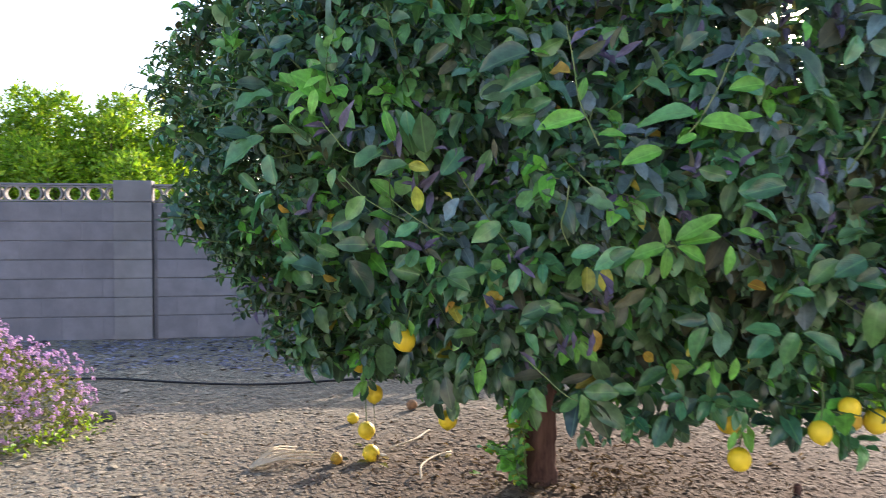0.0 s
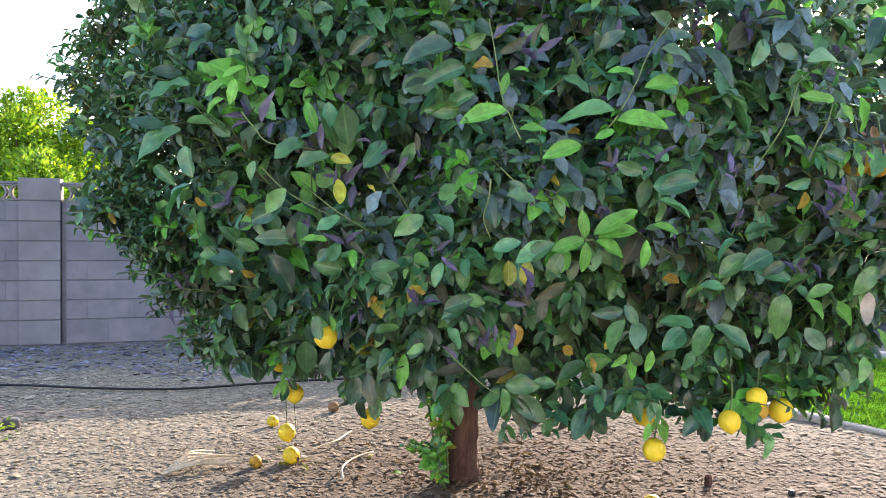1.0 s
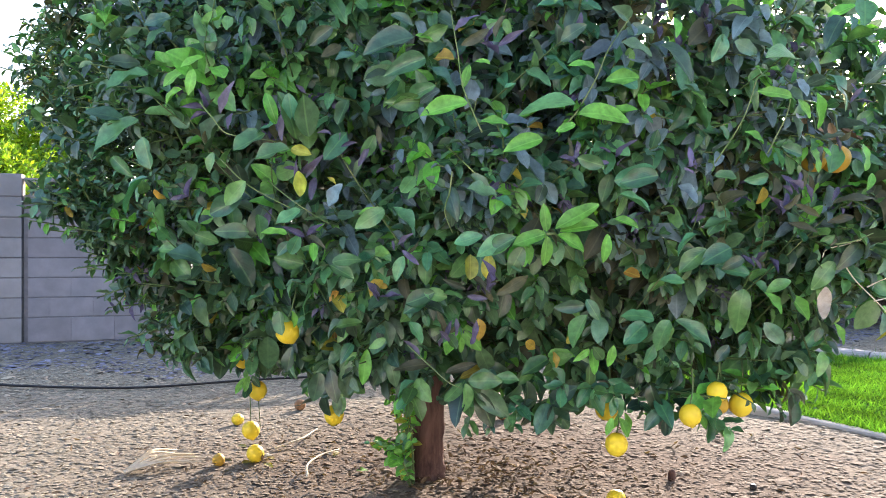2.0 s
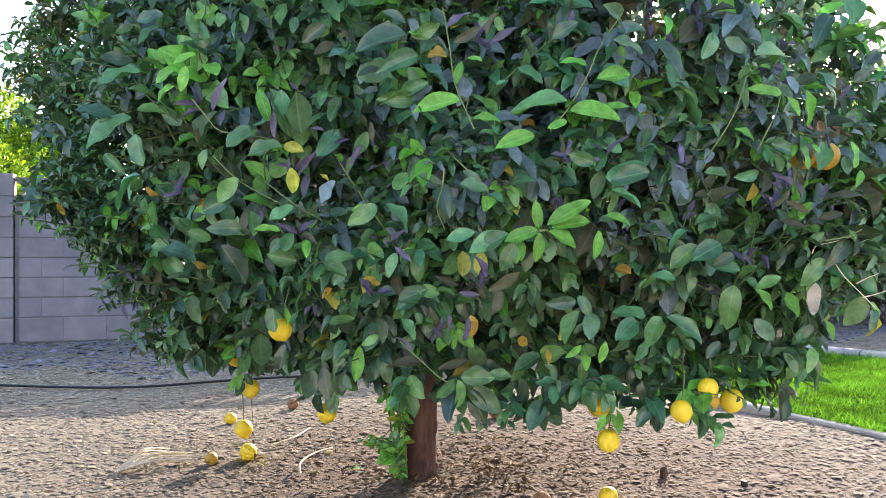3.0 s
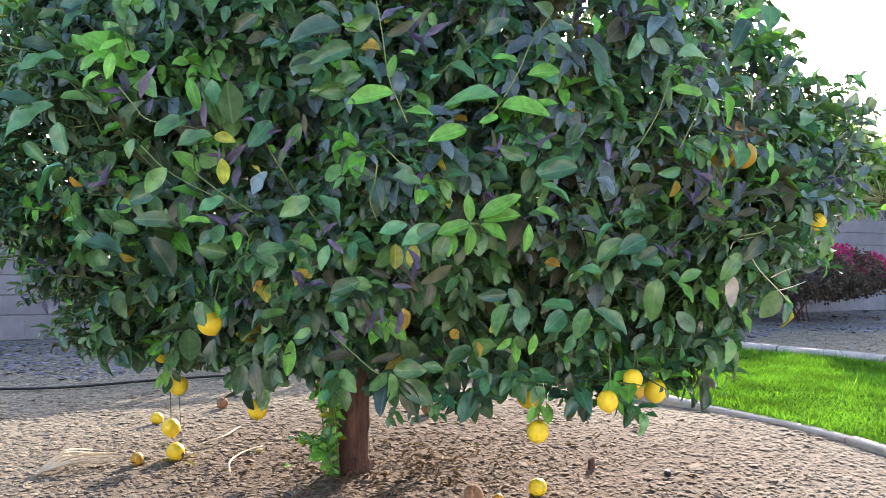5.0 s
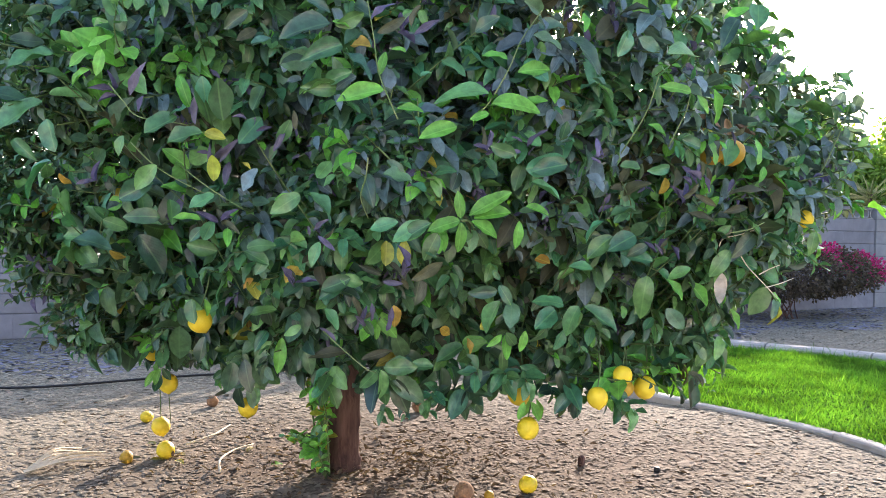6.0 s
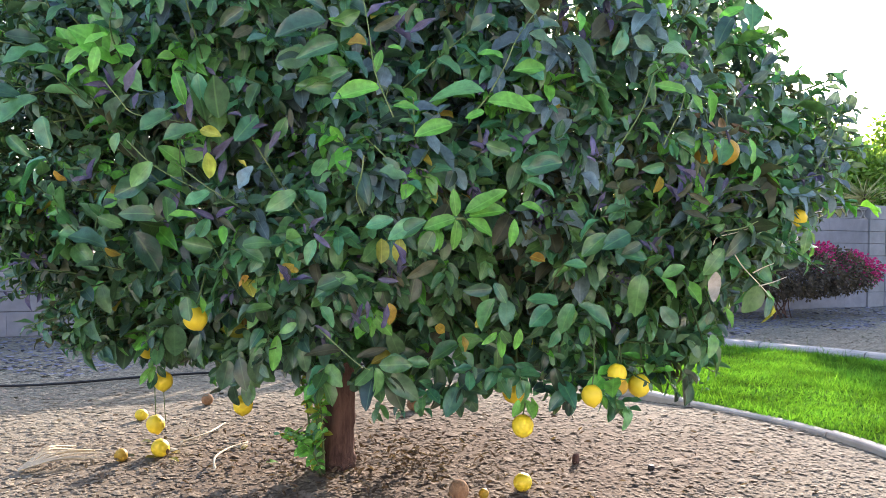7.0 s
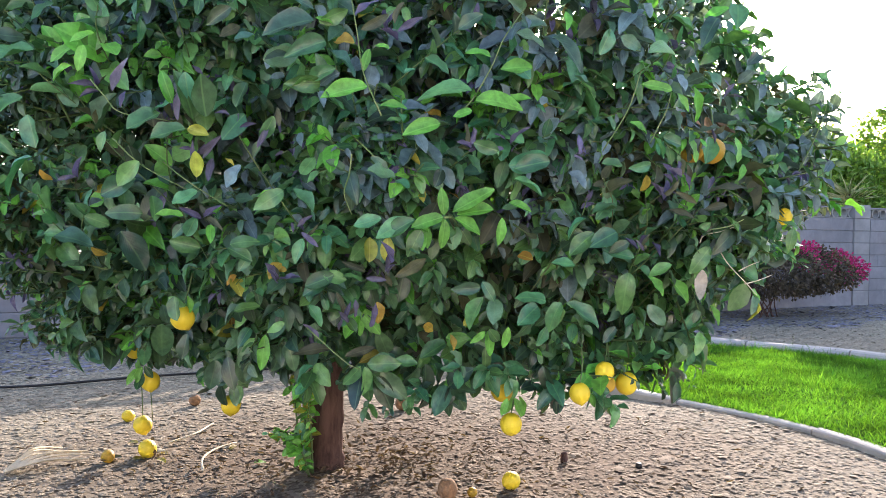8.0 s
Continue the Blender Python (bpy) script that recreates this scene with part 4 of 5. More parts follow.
def build_tree():
    root = tagged(empty("lemon_tree", *TREE), "rounded lemon tree with glossy leaves and hanging yellow fruit, on gravel", "tree")
    here = Vector(TREE)

    # trunk
    line = [(0.0, 0.0, -0.06), (0.0, 0.0, 0.0), (0.002, 0, 0.05), (0.006, 0, 0.14), (0.012, 0, 0.26), (0.02, 0, 0.38), (0.03, 0.01, 0.5), (0.035, 0.01, 0.62)]
    pts = bend(line, 4)
    rad = np.interp([p.z for p in pts], (-0.06, 0, 0.05, 0.14, 0.26, 0.4, 0.52, 0.62), (0.1, 0.09, 0.079, 0.072, 0.069, 0.069, 0.072, 0.066))
    put("trunk", Shape().tube(pts, rad, 28, 0.16).mesh("trunk"), [BARK], root, "rough reddish-brown bark", smooth=True)

    # limbs
    for bearing, out, up in ((200, 1.15, 1.35), (250, 1.1, 1.7), (290, 1.2, 1.5), (335, 1.3, 1.5), (20, 1.25, 1.5), (70, 1.1, 1.7), (130, 1.2, 1.5), (165, 1.0, 2.1), (300, 0.6, 2.3)):
        s = Shape()
        b = radians(bearing)
        w = Vector((math.cos(b), math.sin(b), 0))
        joint = [Vector((0.03, 0.01, 0.5)), Vector((0.03, 0.01, 0.6)) + w * 0.08, Vector((0.05, 0, 0.45 + up * 0.3)) + w * out * 0.38, Vector((0.1, 0, 0.4 + up * 0.62)) + w * out * 0.75, Vector((0.14, 0, 0.4 + up)) + w * out]
        axis = bend(joint, 4)
        s.tube(axis, np.linspace(0.045, 0.008, len(axis)), 8, 0.1)
        for k in range(6, len(axis) - 1, 2):
            for side in (-1, 1):
                t = Vector((-w.y, w.x, 0)) * side
                q = axis[k] + w * 0.25 + t * rng.uniform(0.25, 0.5) + Vector((0, 0, rng.uniform(-0.1, 0.35)))
                s.tube(bend([axis[k], axis[k].lerp(q, 0.5) + Vector((0, 0, 0.05)), q], 3), np.linspace(0.014, 0.004, 7), 5)
        put("limb", s.mesh("limb"), [BARK], root, smooth=True)

    # twigs and leaves of the crown
    n, clumps = 11600, 960
    levels = np.linspace(0.64, 2.9, 241)
    share = np.interp(levels, HEIGHTS, REACH) * np.interp(levels, (0.6, 1.9, 2.2, 2.9), (1.1, 1.0, 0.6, 0.5))
    cz = rng.choice(levels, clumps, p=share / share.sum())
    ca = np.where(rng.random(clumps) < 0.68, rng.uniform(-math.pi, 0, clumps), rng.uniform(0, math.pi, clumps))
    cd = np.minimum(rng.exponential(0.16, clumps), 0.7)
    i = rng.integers(0, clumps, n)
    z, a = np.maximum(cz[i] + rng.normal(0, 0.06, n), 0.63), ca[i] + rng.normal(0, 0.04, n)
    deep = np.minimum(cd[i] + np.abs(rng.normal(0, 0.06, n)), 0.9)
    r = reach(z, a) - 0.23 - 0.09 * np.clip(-np.sin(a), 0, 1) ** 2 - deep
    hollow = np.sin(5.1 * a + 3 * z) + np.sin(9 * z - 4 * a + 1) + np.sin(13 * a + 6 * z)
    r -= np.where((hollow > 1.25) & (deep < 0.3), 0.3, 0)
    low_n = 520
    la, lr = rng.uniform(-math.pi, math.pi, low_n), np.sqrt(rng.random(low_n)) * 1.25
    lz = 0.68 + 0.05 * np.sin(5 * la) + rng.normal(0, 0.05, low_n) + 0.12 * np.clip(np.cos(la - math.pi * 1.0), 0, 1)
    tops = 420
    ta, tr = rng.uniform(-math.pi, math.pi, tops), np.sqrt(rng.random(tops)) * 1.35
    tz = 2.86 - 0.32 * (tr / 1.3) ** 2 + rng.normal(0, 0.06, tops)
    keep = np.hypot(lr * np.cos(la) + MID[0] - TREE.x, lr * np.sin(la)) > 0.2
    z, a, r = np.r_[z, lz[keep], tz], np.r_[a, la[keep], ta], np.r_[r, lr[keep], tr]
    deep = np.r_[deep, np.zeros(keep.sum()), np.full(tops, 0.2)]
    for x, y, h in DROOP_LEFT + DROOP_RIGHT + DROOP_MORE + DROOP_SIDE:
        z, a, r, deep = np.r_[z, h - (0.03 if x > 0.4 else 0)], np.r_[a, math.atan2(y - MID[1], x - MID[0])], np.r_[r, math.hypot(x - MID[0], y - MID[1])], np.r_[deep, 0]
    k = len(z)
    p = np.stack([MID[0] + r * np.cos(a), MID[1] + r * np.sin(a), z], -1)
    rise = np.interp(z, (0.5, 0.8, 1.3, 2.2, 2.9), (-0.5, -0.1, 0.25, 0.6, 1.5)) + rng.normal(0, 0.45, k)
    axis = np.stack([np.cos(a), np.sin(a), rise], -1) + rng.normal(0, 0.35, (k, 3))
    airy = np.interp(p[:, 0], (0.75, 1.15), (0, 1))
    thin = airy * np.interp(z, (1.15, 1.4, 1.6, 2.0, 2.4), (0, 0.37, 0.66, 0.73, 0.64)) + (1 - airy) * np.clip((z - 1.5) * 0.9, 0, 0.3)
    stays = rng.random(k) > thin
    z, a, deep, p, axis = z[stays], a[stays], deep[stays], p[stays], axis[stays]
    k = len(z)
    length = rng.uniform(0.09, 0.2, k) * np.where(z < 0.78, 0.6, 1.0)
    size = rng.uniform(0.05, 0.088, k) * np.interp(p[:, 0], (-0.7, -0.05), (0.7, 1.0))
    kind = rng.choice(6, k, p=(0.52, 0.355, 0.045, 0.045, 0.0, 0.035))
    # upper right: slate-blue picks imitate haze among purple and bronze leaves
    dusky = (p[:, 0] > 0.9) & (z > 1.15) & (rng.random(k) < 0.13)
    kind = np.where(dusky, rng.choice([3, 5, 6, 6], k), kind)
    kind = np.where((kind == 3) & ((deep > 0.2) | (z < 0.78)), 0, kind)
    size = np.where(kind == 3, size * 0.62, size) * np.where(rng.random(k) < 0.25, 0.62, 1.0)
    P, D, N, L, I = sprays(p, axis, 8, length, size)
    L = np.minimum(L, 0.108)
    slot = kind[I]
    flip = rng.random(len(I))
    # haze-coloured leaves, more of them higher up and to the right
    hazed = rng.random(len(I)) < np.interp(P[:, 0], (-0.4, 0.1, 0.7, 1.3), (0.1, 0.35, 0.5, 0.65)) * np.interp(P[:, 2], (0.95, 1.35), (0.0, 1.0))
    slot = np.where((slot == 0) & hazed, 6, slot)
    # half of the green leaves on the left take the dark green
    left_dark = (P[:, 0] < -0.15) & (rng.random(len(I)) < 0.5)
    slot = np.where(left_dark & (slot < 3), 0, slot)
    # long young shoots that stand out of the front
    count = 50
    sa, sz = rng.uniform(-2.3, -0.65, count), 0.95 + 1.2 * rng.random(count) ** 1.3
    reaching = []
    more = [[], [], [], [], []]
    for ang, h in zip(sa, sz):
        o = np.array([math.cos(ang), math.sin(ang), 0.0])
        side = np.array([-o[1], o[0], 0.0]) * rng.normal(0, 0.6)
        foot = np.array([MID[0], MID[1], h]) + o * (float(reach(h, ang)) - 0.2)
        way = o * 0.45 + side + np.array([0, 0, rng.uniform(0.35, 1.1)])
        way *= rng.uniform(0.16, 0.3) / np.linalg.norm(way)
        tip = foot + way
        if abs(foot[0] + way[0] * 0.5 - 0.74) < 0.27 and 0.85 < h < 1.3 or tip[0] > 1.35 and tip[2] > 1.4:
            continue
        middle = foot + way * 0.5 + o * 0.02
        reaching.append(([Vector(foot - way * 0.5 - o * 0.06), Vector(middle), Vector(tip)], rng.uniform(0.0016, 0.0026)))
        young, spin = rng.random(), rng.uniform(0, 6.28)
        for j in range(9):
            t = 0.1 + 0.9 * j / 8
            spin += 2.3 + rng.normal(0, 0.25)
            across = np.cross(way, o)
            d = across / np.linalg.norm(across) * math.cos(spin) + o * (0.35 + 0.6 * math.sin(spin)) + way / np.linalg.norm(way) * (0.3 + 0.8 * t)
            end = j > 5
            more[0].append(foot + way * t)
            more[1].append(d + rng.normal(0, 0.15, 3))
            more[2].append(way * 3 + o * 0.3 + rng.normal(0, 0.3, 3))
            more[3].append((0.05 if end else 0.076) * math.exp(rng.normal(0, 0.2)) * (0.8 if young < 0.35 else 1.0))
            more[4].append((3 if young < 0.42 else 2 if young < 0.68 else 5 if young < 0.76 else 1) if end else int(rng.choice([0, 1, 2, 5], p=(0.45, 0.42, 0.08, 0.05))))
    P, D, N, L = (np.concatenate([u, np.array(v)]) for u, v in zip((P, D, N, L), more))
    slot, flip = np.r_[slot, more[4]], np.r_[flip, np.full(len(more[4]), 0.5)]
    slot = np.where((slot < 2) & (flip < 0.12), 1, np.where((slot < 2) & (flip > 0.994), 4, np.where((slot < 2) & (flip > 0.97), 2, slot)))
    width = L * np.where(slot == 3, 0.36, rng.uniform(0.44, 0.6, len(L)))
    ok = P[:, 2] > np.where(P[:, 0] > 0.9, 0.53, np.where(P[:, 0] > 0.3, 0.5, 0.44))
    for x, y, h, gap in CLEAR:
        out = np.array([x - MID[0], y - MID[1], 0.0])
        c = np.array([x, y, h]) + out / np.linalg.norm(out) * gap * 0.55
        ok &= np.linalg.norm(P + unit(D) * (L * 0.5)[:, None] - c, axis=1) > gap
    front = ok & (slot < 3) & (L < 0.1) & (P[:, 1] < 2.35) & (P[:, 2] > 0.6) & (P[:, 2] < 1.95)
    chosen = np.zeros(len(ok), bool)
    chosen[rng.permutation(np.flatnonzero(front))[:60]] = True
    poses = frames_of(P, D, N, L, width)
    poses[:, :, 3] -= np.array(here)
    curl = rng.normal(-0.18, 0.19, len(L))
    rest = ok & ~chosen
    back = rest & (P[:, 1] > 4.3)
    behind = rest & ~back & ((P[:, 1] > 3.3) | (P[:, 2] > 2.1))
    rest &= ~back & ~behind
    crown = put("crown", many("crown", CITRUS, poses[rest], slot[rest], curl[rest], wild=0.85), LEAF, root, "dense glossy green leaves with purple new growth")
    crown["kind"] = "stuff"
    put("crown", many("crown_side", SLIM, poses[behind], slot[behind], curl[behind]), LEAF, root)["kind"] = "stuff"
    put("crown", many("crown_back", PLAIN, poses[back], slot[back], curl[back]), LEAF, root)["kind"] = "stuff"
    m = 15000
    ia, iz = rng.uniform(-math.pi, math.pi, m), rng.uniform(0.72, 2.6, m)
    ir = (reach(iz, ia) - 0.45) * np.sqrt(rng.uniform(0.12, 1, m))
    core = np.stack([MID[0] + ir * np.cos(ia), MID[1] + ir * np.sin(ia), iz], -1)
    core = core[rng.random(m) > np.clip((iz - 1.2) * 2.4, 0, 0.86) * np.clip((core[:, 0] - 0.75) * 2.2, 0, 1)]
    m = len(core)
    size = rng.uniform(0.07, 0.11, m)
    put("crown", many("crown_core", PLAIN, frames_of(core - np.array(here), rng.normal(0, 1, (m, 3)) - np.array([0, 0, 0.4]), rng.normal(0, 0.7, (m, 3)) + np.array([0, 0, 0.6]), size, size * 0.55), rng.choice([0, 1, 5], m, p=(0.5, 0.1, 0.4)), None), LEAF, root)["kind"] = "stuff"
    twigs = Shape()
    for i in range(0, k):
        if deep[i] < 0.12 and a[i] < 0.3 and z[i] + axis[i][2] * 0.1 > 0.6:
            q, d = Vector(p[i]) - here, Vector(axis[i]).normalized()
            twigs.tube([q - d * 0.12, q + d * float(length[i]) * 0.5, q + d * float(length[i])], (0.004, 0.003, 0.0016), 4)
    for pts, w in reaching:
        twigs.tube([v - here for v in bend(pts, 4)], np.linspace(w, 0.0016, 9), 5)
    put("twig_growth", twigs.mesh("twig_growth"), [TWIG], root, smooth=True)["kind"] = "stuff"

    # leaves told apart one by one
    one = {}

    def leaf(pos, s, c=-0.15):
        c = round(float(c) * 8) / 8
        v = int(rng.integers(0, 4))
        if (s, c, v) not in one:
            flat = np.zeros((1, 3, 4))
            flat[0, :, :3] = np.eye(3)
            one[s, c, v] = many("leaf", FINE, flat, None, np.array([c]), wild=0.4 if s == 2 else 0.75)
            one[s, c, v].materials.append(LEAF[s])
        ob = new("leaf", one[s, c, v])
        ob.parent = crown
        ob.matrix_basis = Matrix([*(list(row) for row in pos), [0, 0, 0, 1]])

    for i in np.flatnonzero(chosen):
        leaf(poses[i], int(slot[i]), curl[i])

    # shoots with leaves of their own at the front
    right, up, ahead = np.array([0.994, 0.113, 0]), np.array([0, 0.02, 1.0]), np.array([-0.113, 0.993, -0.02])

    def shoot(foot, leaves, slots, stem=()):
        foot = np.array(foot)
        for (x0, y0, x1, y1), s in zip(leaves, slots):
            b = foot + right * x0 / 100 + up * y0 / 100 - np.array(here)
            d = right * (x1 - x0) / 100 + up * (y1 - y0) / 100 + ahead * rng.normal(-0.012, 0.01 if s == 2 else 0.025)
            n = -ahead + up * 0.5 + rng.normal(0, 0.16 if s == 2 else 0.42, 3)
            size = np.array([np.linalg.norm(d)]) * 0.95
            leaf(frames_of(b[None], d[None], n[None], size, size * (rng.uniform(0.34, 0.42) if s == 2 else 0.25 if s == 3 else rng.uniform(0.24, 0.34) if s == 5 else rng.uniform(0.43, 0.58)))[0], s, rng.normal(-0.2, 0.1 if s == 2 else 0.2))
        if stem:
            s = Shape()
            pts = [foot + right * x / 100 + up * y / 100 + ahead * w / 100 - np.array(here) for x, y, w in stem]
            s.tube(bend(pts, 4), np.linspace(0.004, 0.002, 4 * (len(pts) - 1) + 1), 6)
            put("shoot", s.mesh("shoot"), [SHOOT], crown, smooth=True)

    star = (0.72, 2.06, 1.13)
    shoot(star, [(-1.2, -0.4, -2.4, 6.8), (1.0, 0.3, 12.4, 6.8), (2.2, -0.4, 12.4, 1.9), (-1.5, -1.0, -10.4, -3.6), (-1.0, -1.5, -1.4, -9.6), (1.5, -1.2, 10.0, -4.9), (14.6, -0.8, 13.6, -8.4)], [2] * 7, [(-1, -1, 0), (2, -1, 3), (6, -3, 12)])
    for x, y, z, dx, dz, s in FRONT:
        shoot((x, y + (0.05 if s == 4 else 0), z), [(0, 0, dx, dz)], [s])
    for pts in (((1.925, 2.45, 1.253), (2.002, 2.45, 1.404), (2.045, 2.45, 1.518), (2.051, 2.45, 1.593)), ((0.535, 1.93, 1.354), (0.514, 1.93, 1.4), (0.488, 1.93, 1.465), (0.476, 1.93, 1.544), (0.459, 1.93, 1.636)), ((0.725, 1.93, 1.368), (0.759, 1.93, 1.41), (0.802, 1.93, 1.487), (0.829, 1.93, 1.552), (0.879, 1.93, 1.627)), ((1.258, 2.05, 1.324), (1.28, 2.05, 1.37), (1.303, 2.05, 1.416), (1.315, 2.05, 1.462)), ((-0.126, 2.15, 1.306), (-0.078, 2.15, 1.258), (-0.029, 2.15, 1.224), (0.054, 2.15, 1.182)), ((-0.178, 2.14, 1.451), (-0.144, 2.14, 1.41), (-0.103, 2.14, 1.37), (0.013, 2.14, 1.353), (0.082, 2.14, 1.319)), ((0.493, 2.02, 1.297), (0.529, 2.02, 1.263), (0.578, 2.02, 1.222)), ((1.12, 2.03, 1.3), (1.17, 1.99, 1.4), (1.2, 1.98, 1.5)), ((0.467, 1.95, 1.264), (0.462, 1.96, 1.217), (0.451, 1.985, 1.171), (0.471, 2.02, 1.121)), ((0.36, 2.2, 0.82), (0.46, 2.13, 0.74), (0.5, 2.12, 0.72)), ((-0.05, 2.25, 1.28), (0.06, 2.16, 1.2), (0.16, 2.12, 1.14)), ((1.47, 2.12, 1.1), (1.52, 2.11, 1.11), (1.57, 2.12, 1.13))):
        line = bend(pts, 5)
        put("shoot", Shape().tube([v - here for v in line], np.linspace(0.0022, 0.0013, len(line)), 6).mesh("shoot"), [SHOOT], crown, smooth=True)

    # purple young tips
    for x, y, h in TIPS:
        t0 = rng.normal(0, 0.5)
        for t in t0 + np.linspace(-1.2, 1.2, 5) + rng.normal(0, 0.4, 5):
            q = rng.uniform(2.5, 6.0)
            b = rng.normal(0, 0.9, 2)
            shoot((x, y, h), [(b[0], b[1], b[0] + q * math.sin(t), b[1] + q * math.cos(t))], [3 if rng.random() < 0.75 else 5])

    # hanging fruit
    for x, y, h, size, ripe in FRUIT:
        ob = new("lemon", LEMON_RIPE if ripe else LEMON)
        ob.parent = root
        ob.matrix_basis = Matrix.Translation(Vector((x, y, h)) - here) @ pose(0, 0, 0, rng.normal(0, 14), rng.normal(0, 14), rng.uniform(0, 360)) @ Matrix.Diagonal((size, size, size, 1))
        s = Shape()
        top = Vector((x, y, h + size * 0.96)) - here
        rise = 0.43 if h < 0.2 else 0.1
        bow = Vector((0.02, 0.05 if h > 0.2 else -0.25, rise))
        s.tube(bend([top, top + bow * 0.4 + Vector((0.006, 0, 0.01)), top + bow], 4), np.linspace(0.0022, 0.0035, 9), 5)
        if h < 0.2:
            s.tube(bend([top + Vector((0.05, -0.02, -0.02)), top + bow * 0.5 + Vector((0.045, 0, 0)), top + bow + Vector((0.03, 0, 0))], 4), np.linspace(0.0018, 0.003, 9), 5)
        put("stem", s.mesh("stem"), [TWIG], root, smooth=True)

    # dry leaf and bare twigs at the side
    dead = many("dry_leaf", CITRUS, frames_of(np.array([[1.49, 2.2, 0.985]]) - np.array(here), np.array([[-0.12, -0.1, -1.0]]), np.array([[-0.45, -0.8, 0.2]]), np.array([0.092]), np.array([0.034])), None, np.array([0.5]), wild=2.0)
    hung = many("hanging_leaf", CITRUS, frames_of(np.array([(1.629, 2.7, 0.618)]) - np.array(here), np.array([[0.0, 0.1, -1.0]]), np.array([[0.35, -0.9, 0.0]]), np.array([0.135]), np.array([0.03])), None, np.array([0.12]), wild=1.0)
    put("hanging_leaf", hung, [LEAF[0]], root, "narrow dark leaf hanging straight down")
    put("dry_leaf", dead, [WITHERED], root, "withered tan leaf")
    for k, (x, y, z) in enumerate([(1.402, 2.19, 1.431), (1.424, 2.19, 1.437), (1.456, 2.19, 1.422), (1.488, 2.19, 1.426), (1.516, 2.19, 1.411)]):
        curled = many("dry_leaf", CITRUS, frames_of(np.array([[x, y, z]]) - np.array(here), np.array([[0.25 * (k - 2.0), -0.2, -1.0]]), np.array([[0.6 * (-1) ** k, -0.7, 0.3]]), np.array([0.055]), np.array([0.02])), None, np.array([0.6 * (-1) ** k]), wild=1.6)
        put("dry_leaf", curled, [DRY], root, "shrivelled brown leaf")
    for pts in (((1.677, 2.33, 0.976), (1.711, 2.33, 0.993), (1.745, 2.33, 1.006)), ((1.698, 2.33, 0.936), (1.744, 2.33, 0.948), (1.79, 2.33, 0.965)), ((1.615, 2.33, 1.035), (1.643, 2.33, 0.996), (1.705, 2.33, 0.936), (1.74, 2.33, 0.9)), ((1.546, 2.33, 1.061), (1.56, 2.33, 1.085), (1.614, 2.33, 1.098), (1.678, 2.33, 1.119))):
        line = bend(pts, 4)
        put("bare_twig", Shape().tube([v - here for v in line], np.linspace(0.0022, 0.0012, len(line)), 5).mesh("bare_twig"), [STRAW], root, "pale dead twig", smooth=True)

    # suckers at the foot
    pos, way, side, size, foot = [], [], [], [], []
    for j in range(12):
        b = Vector((0.413 - 0.05 - rng.uniform(0.0, 0.05), 3.65 + rng.normal(0, 0.04), 0))
        out = rng.uniform(-0.14, 0.07) if j < 9 else rng.uniform(-0.2, -0.12)
        e = b + Vector((out, rng.uniform(-0.12, 0.04), rng.uniform(0.38, 0.62) if j < 8 else rng.uniform(0.16, 0.26)))
        line = bend([b, b.lerp(e, 0.5) + Vector((0.12 * abs(out), rng.normal(0, 0.03), 0.05)), e], 5)
        put("sucker", Shape().tube([v - here for v in line], np.linspace(0.006, 0.002, len(line)), 5).mesh("sucker"), [TWIG], root, smooth=True)
        for v in line[2:]:
            for _ in range(2):
                pos.append(v), way.append((rng.normal(-0.2, 0.7), rng.normal(-0.2, 0.7), rng.normal(-0.1, 0.5))), side.append((rng.normal(0, 0.4), -0.6 + rng.normal(0, 0.4), 0.7)), size.append(rng.uniform(0.03, 0.075))
    pos, way, side, size = (np.array(v, float) for v in (pos, way, side, size))
    m = frames_of(pos - np.array(here), way, side, size, size * 0.5)
    put("sucker_leaves", many("sucker_leaves", CITRUS, m, rng.choice([1, 2, 7], len(size), p=(0.25, 0.5, 0.25)), rng.normal(-0.1, 0.1, len(size))), LEAF, root, "small pale young leaves")["kind"] = "stuff"


build_tree()


# ---- block wall ----
WALL = pose(-3.67, 8.05, 0, 0, 0, 17)
COURSES = (0.0, 0.253, 0.456, 0.659, 0.862, 1.065, 1.268, 1.478)
PILLARS = (0.0, 4.62, 9.24, 13.86, -4.62)


def block_mesh(name, w, h, d, mat):
    bm = bmesh.new()
    bmesh.ops.create_cube(bm, size=1)
    for v in bm.verts:
        v.co = Vector((v.co.x * w, v.co.y * d, v.co.z * h))
    bmesh.ops.bevel(bm, geom=[e for e in bm.edges if abs(e.verts[0].co.x - e.verts[1].co.x) > 1e-4], offset=0.005, segments=1, affect="EDGES")
    mesh = bpy.data.meshes.new(name)
    bm.to_mesh(mesh)
    bm.free()
    mesh.materials.append(mat)
    return mesh


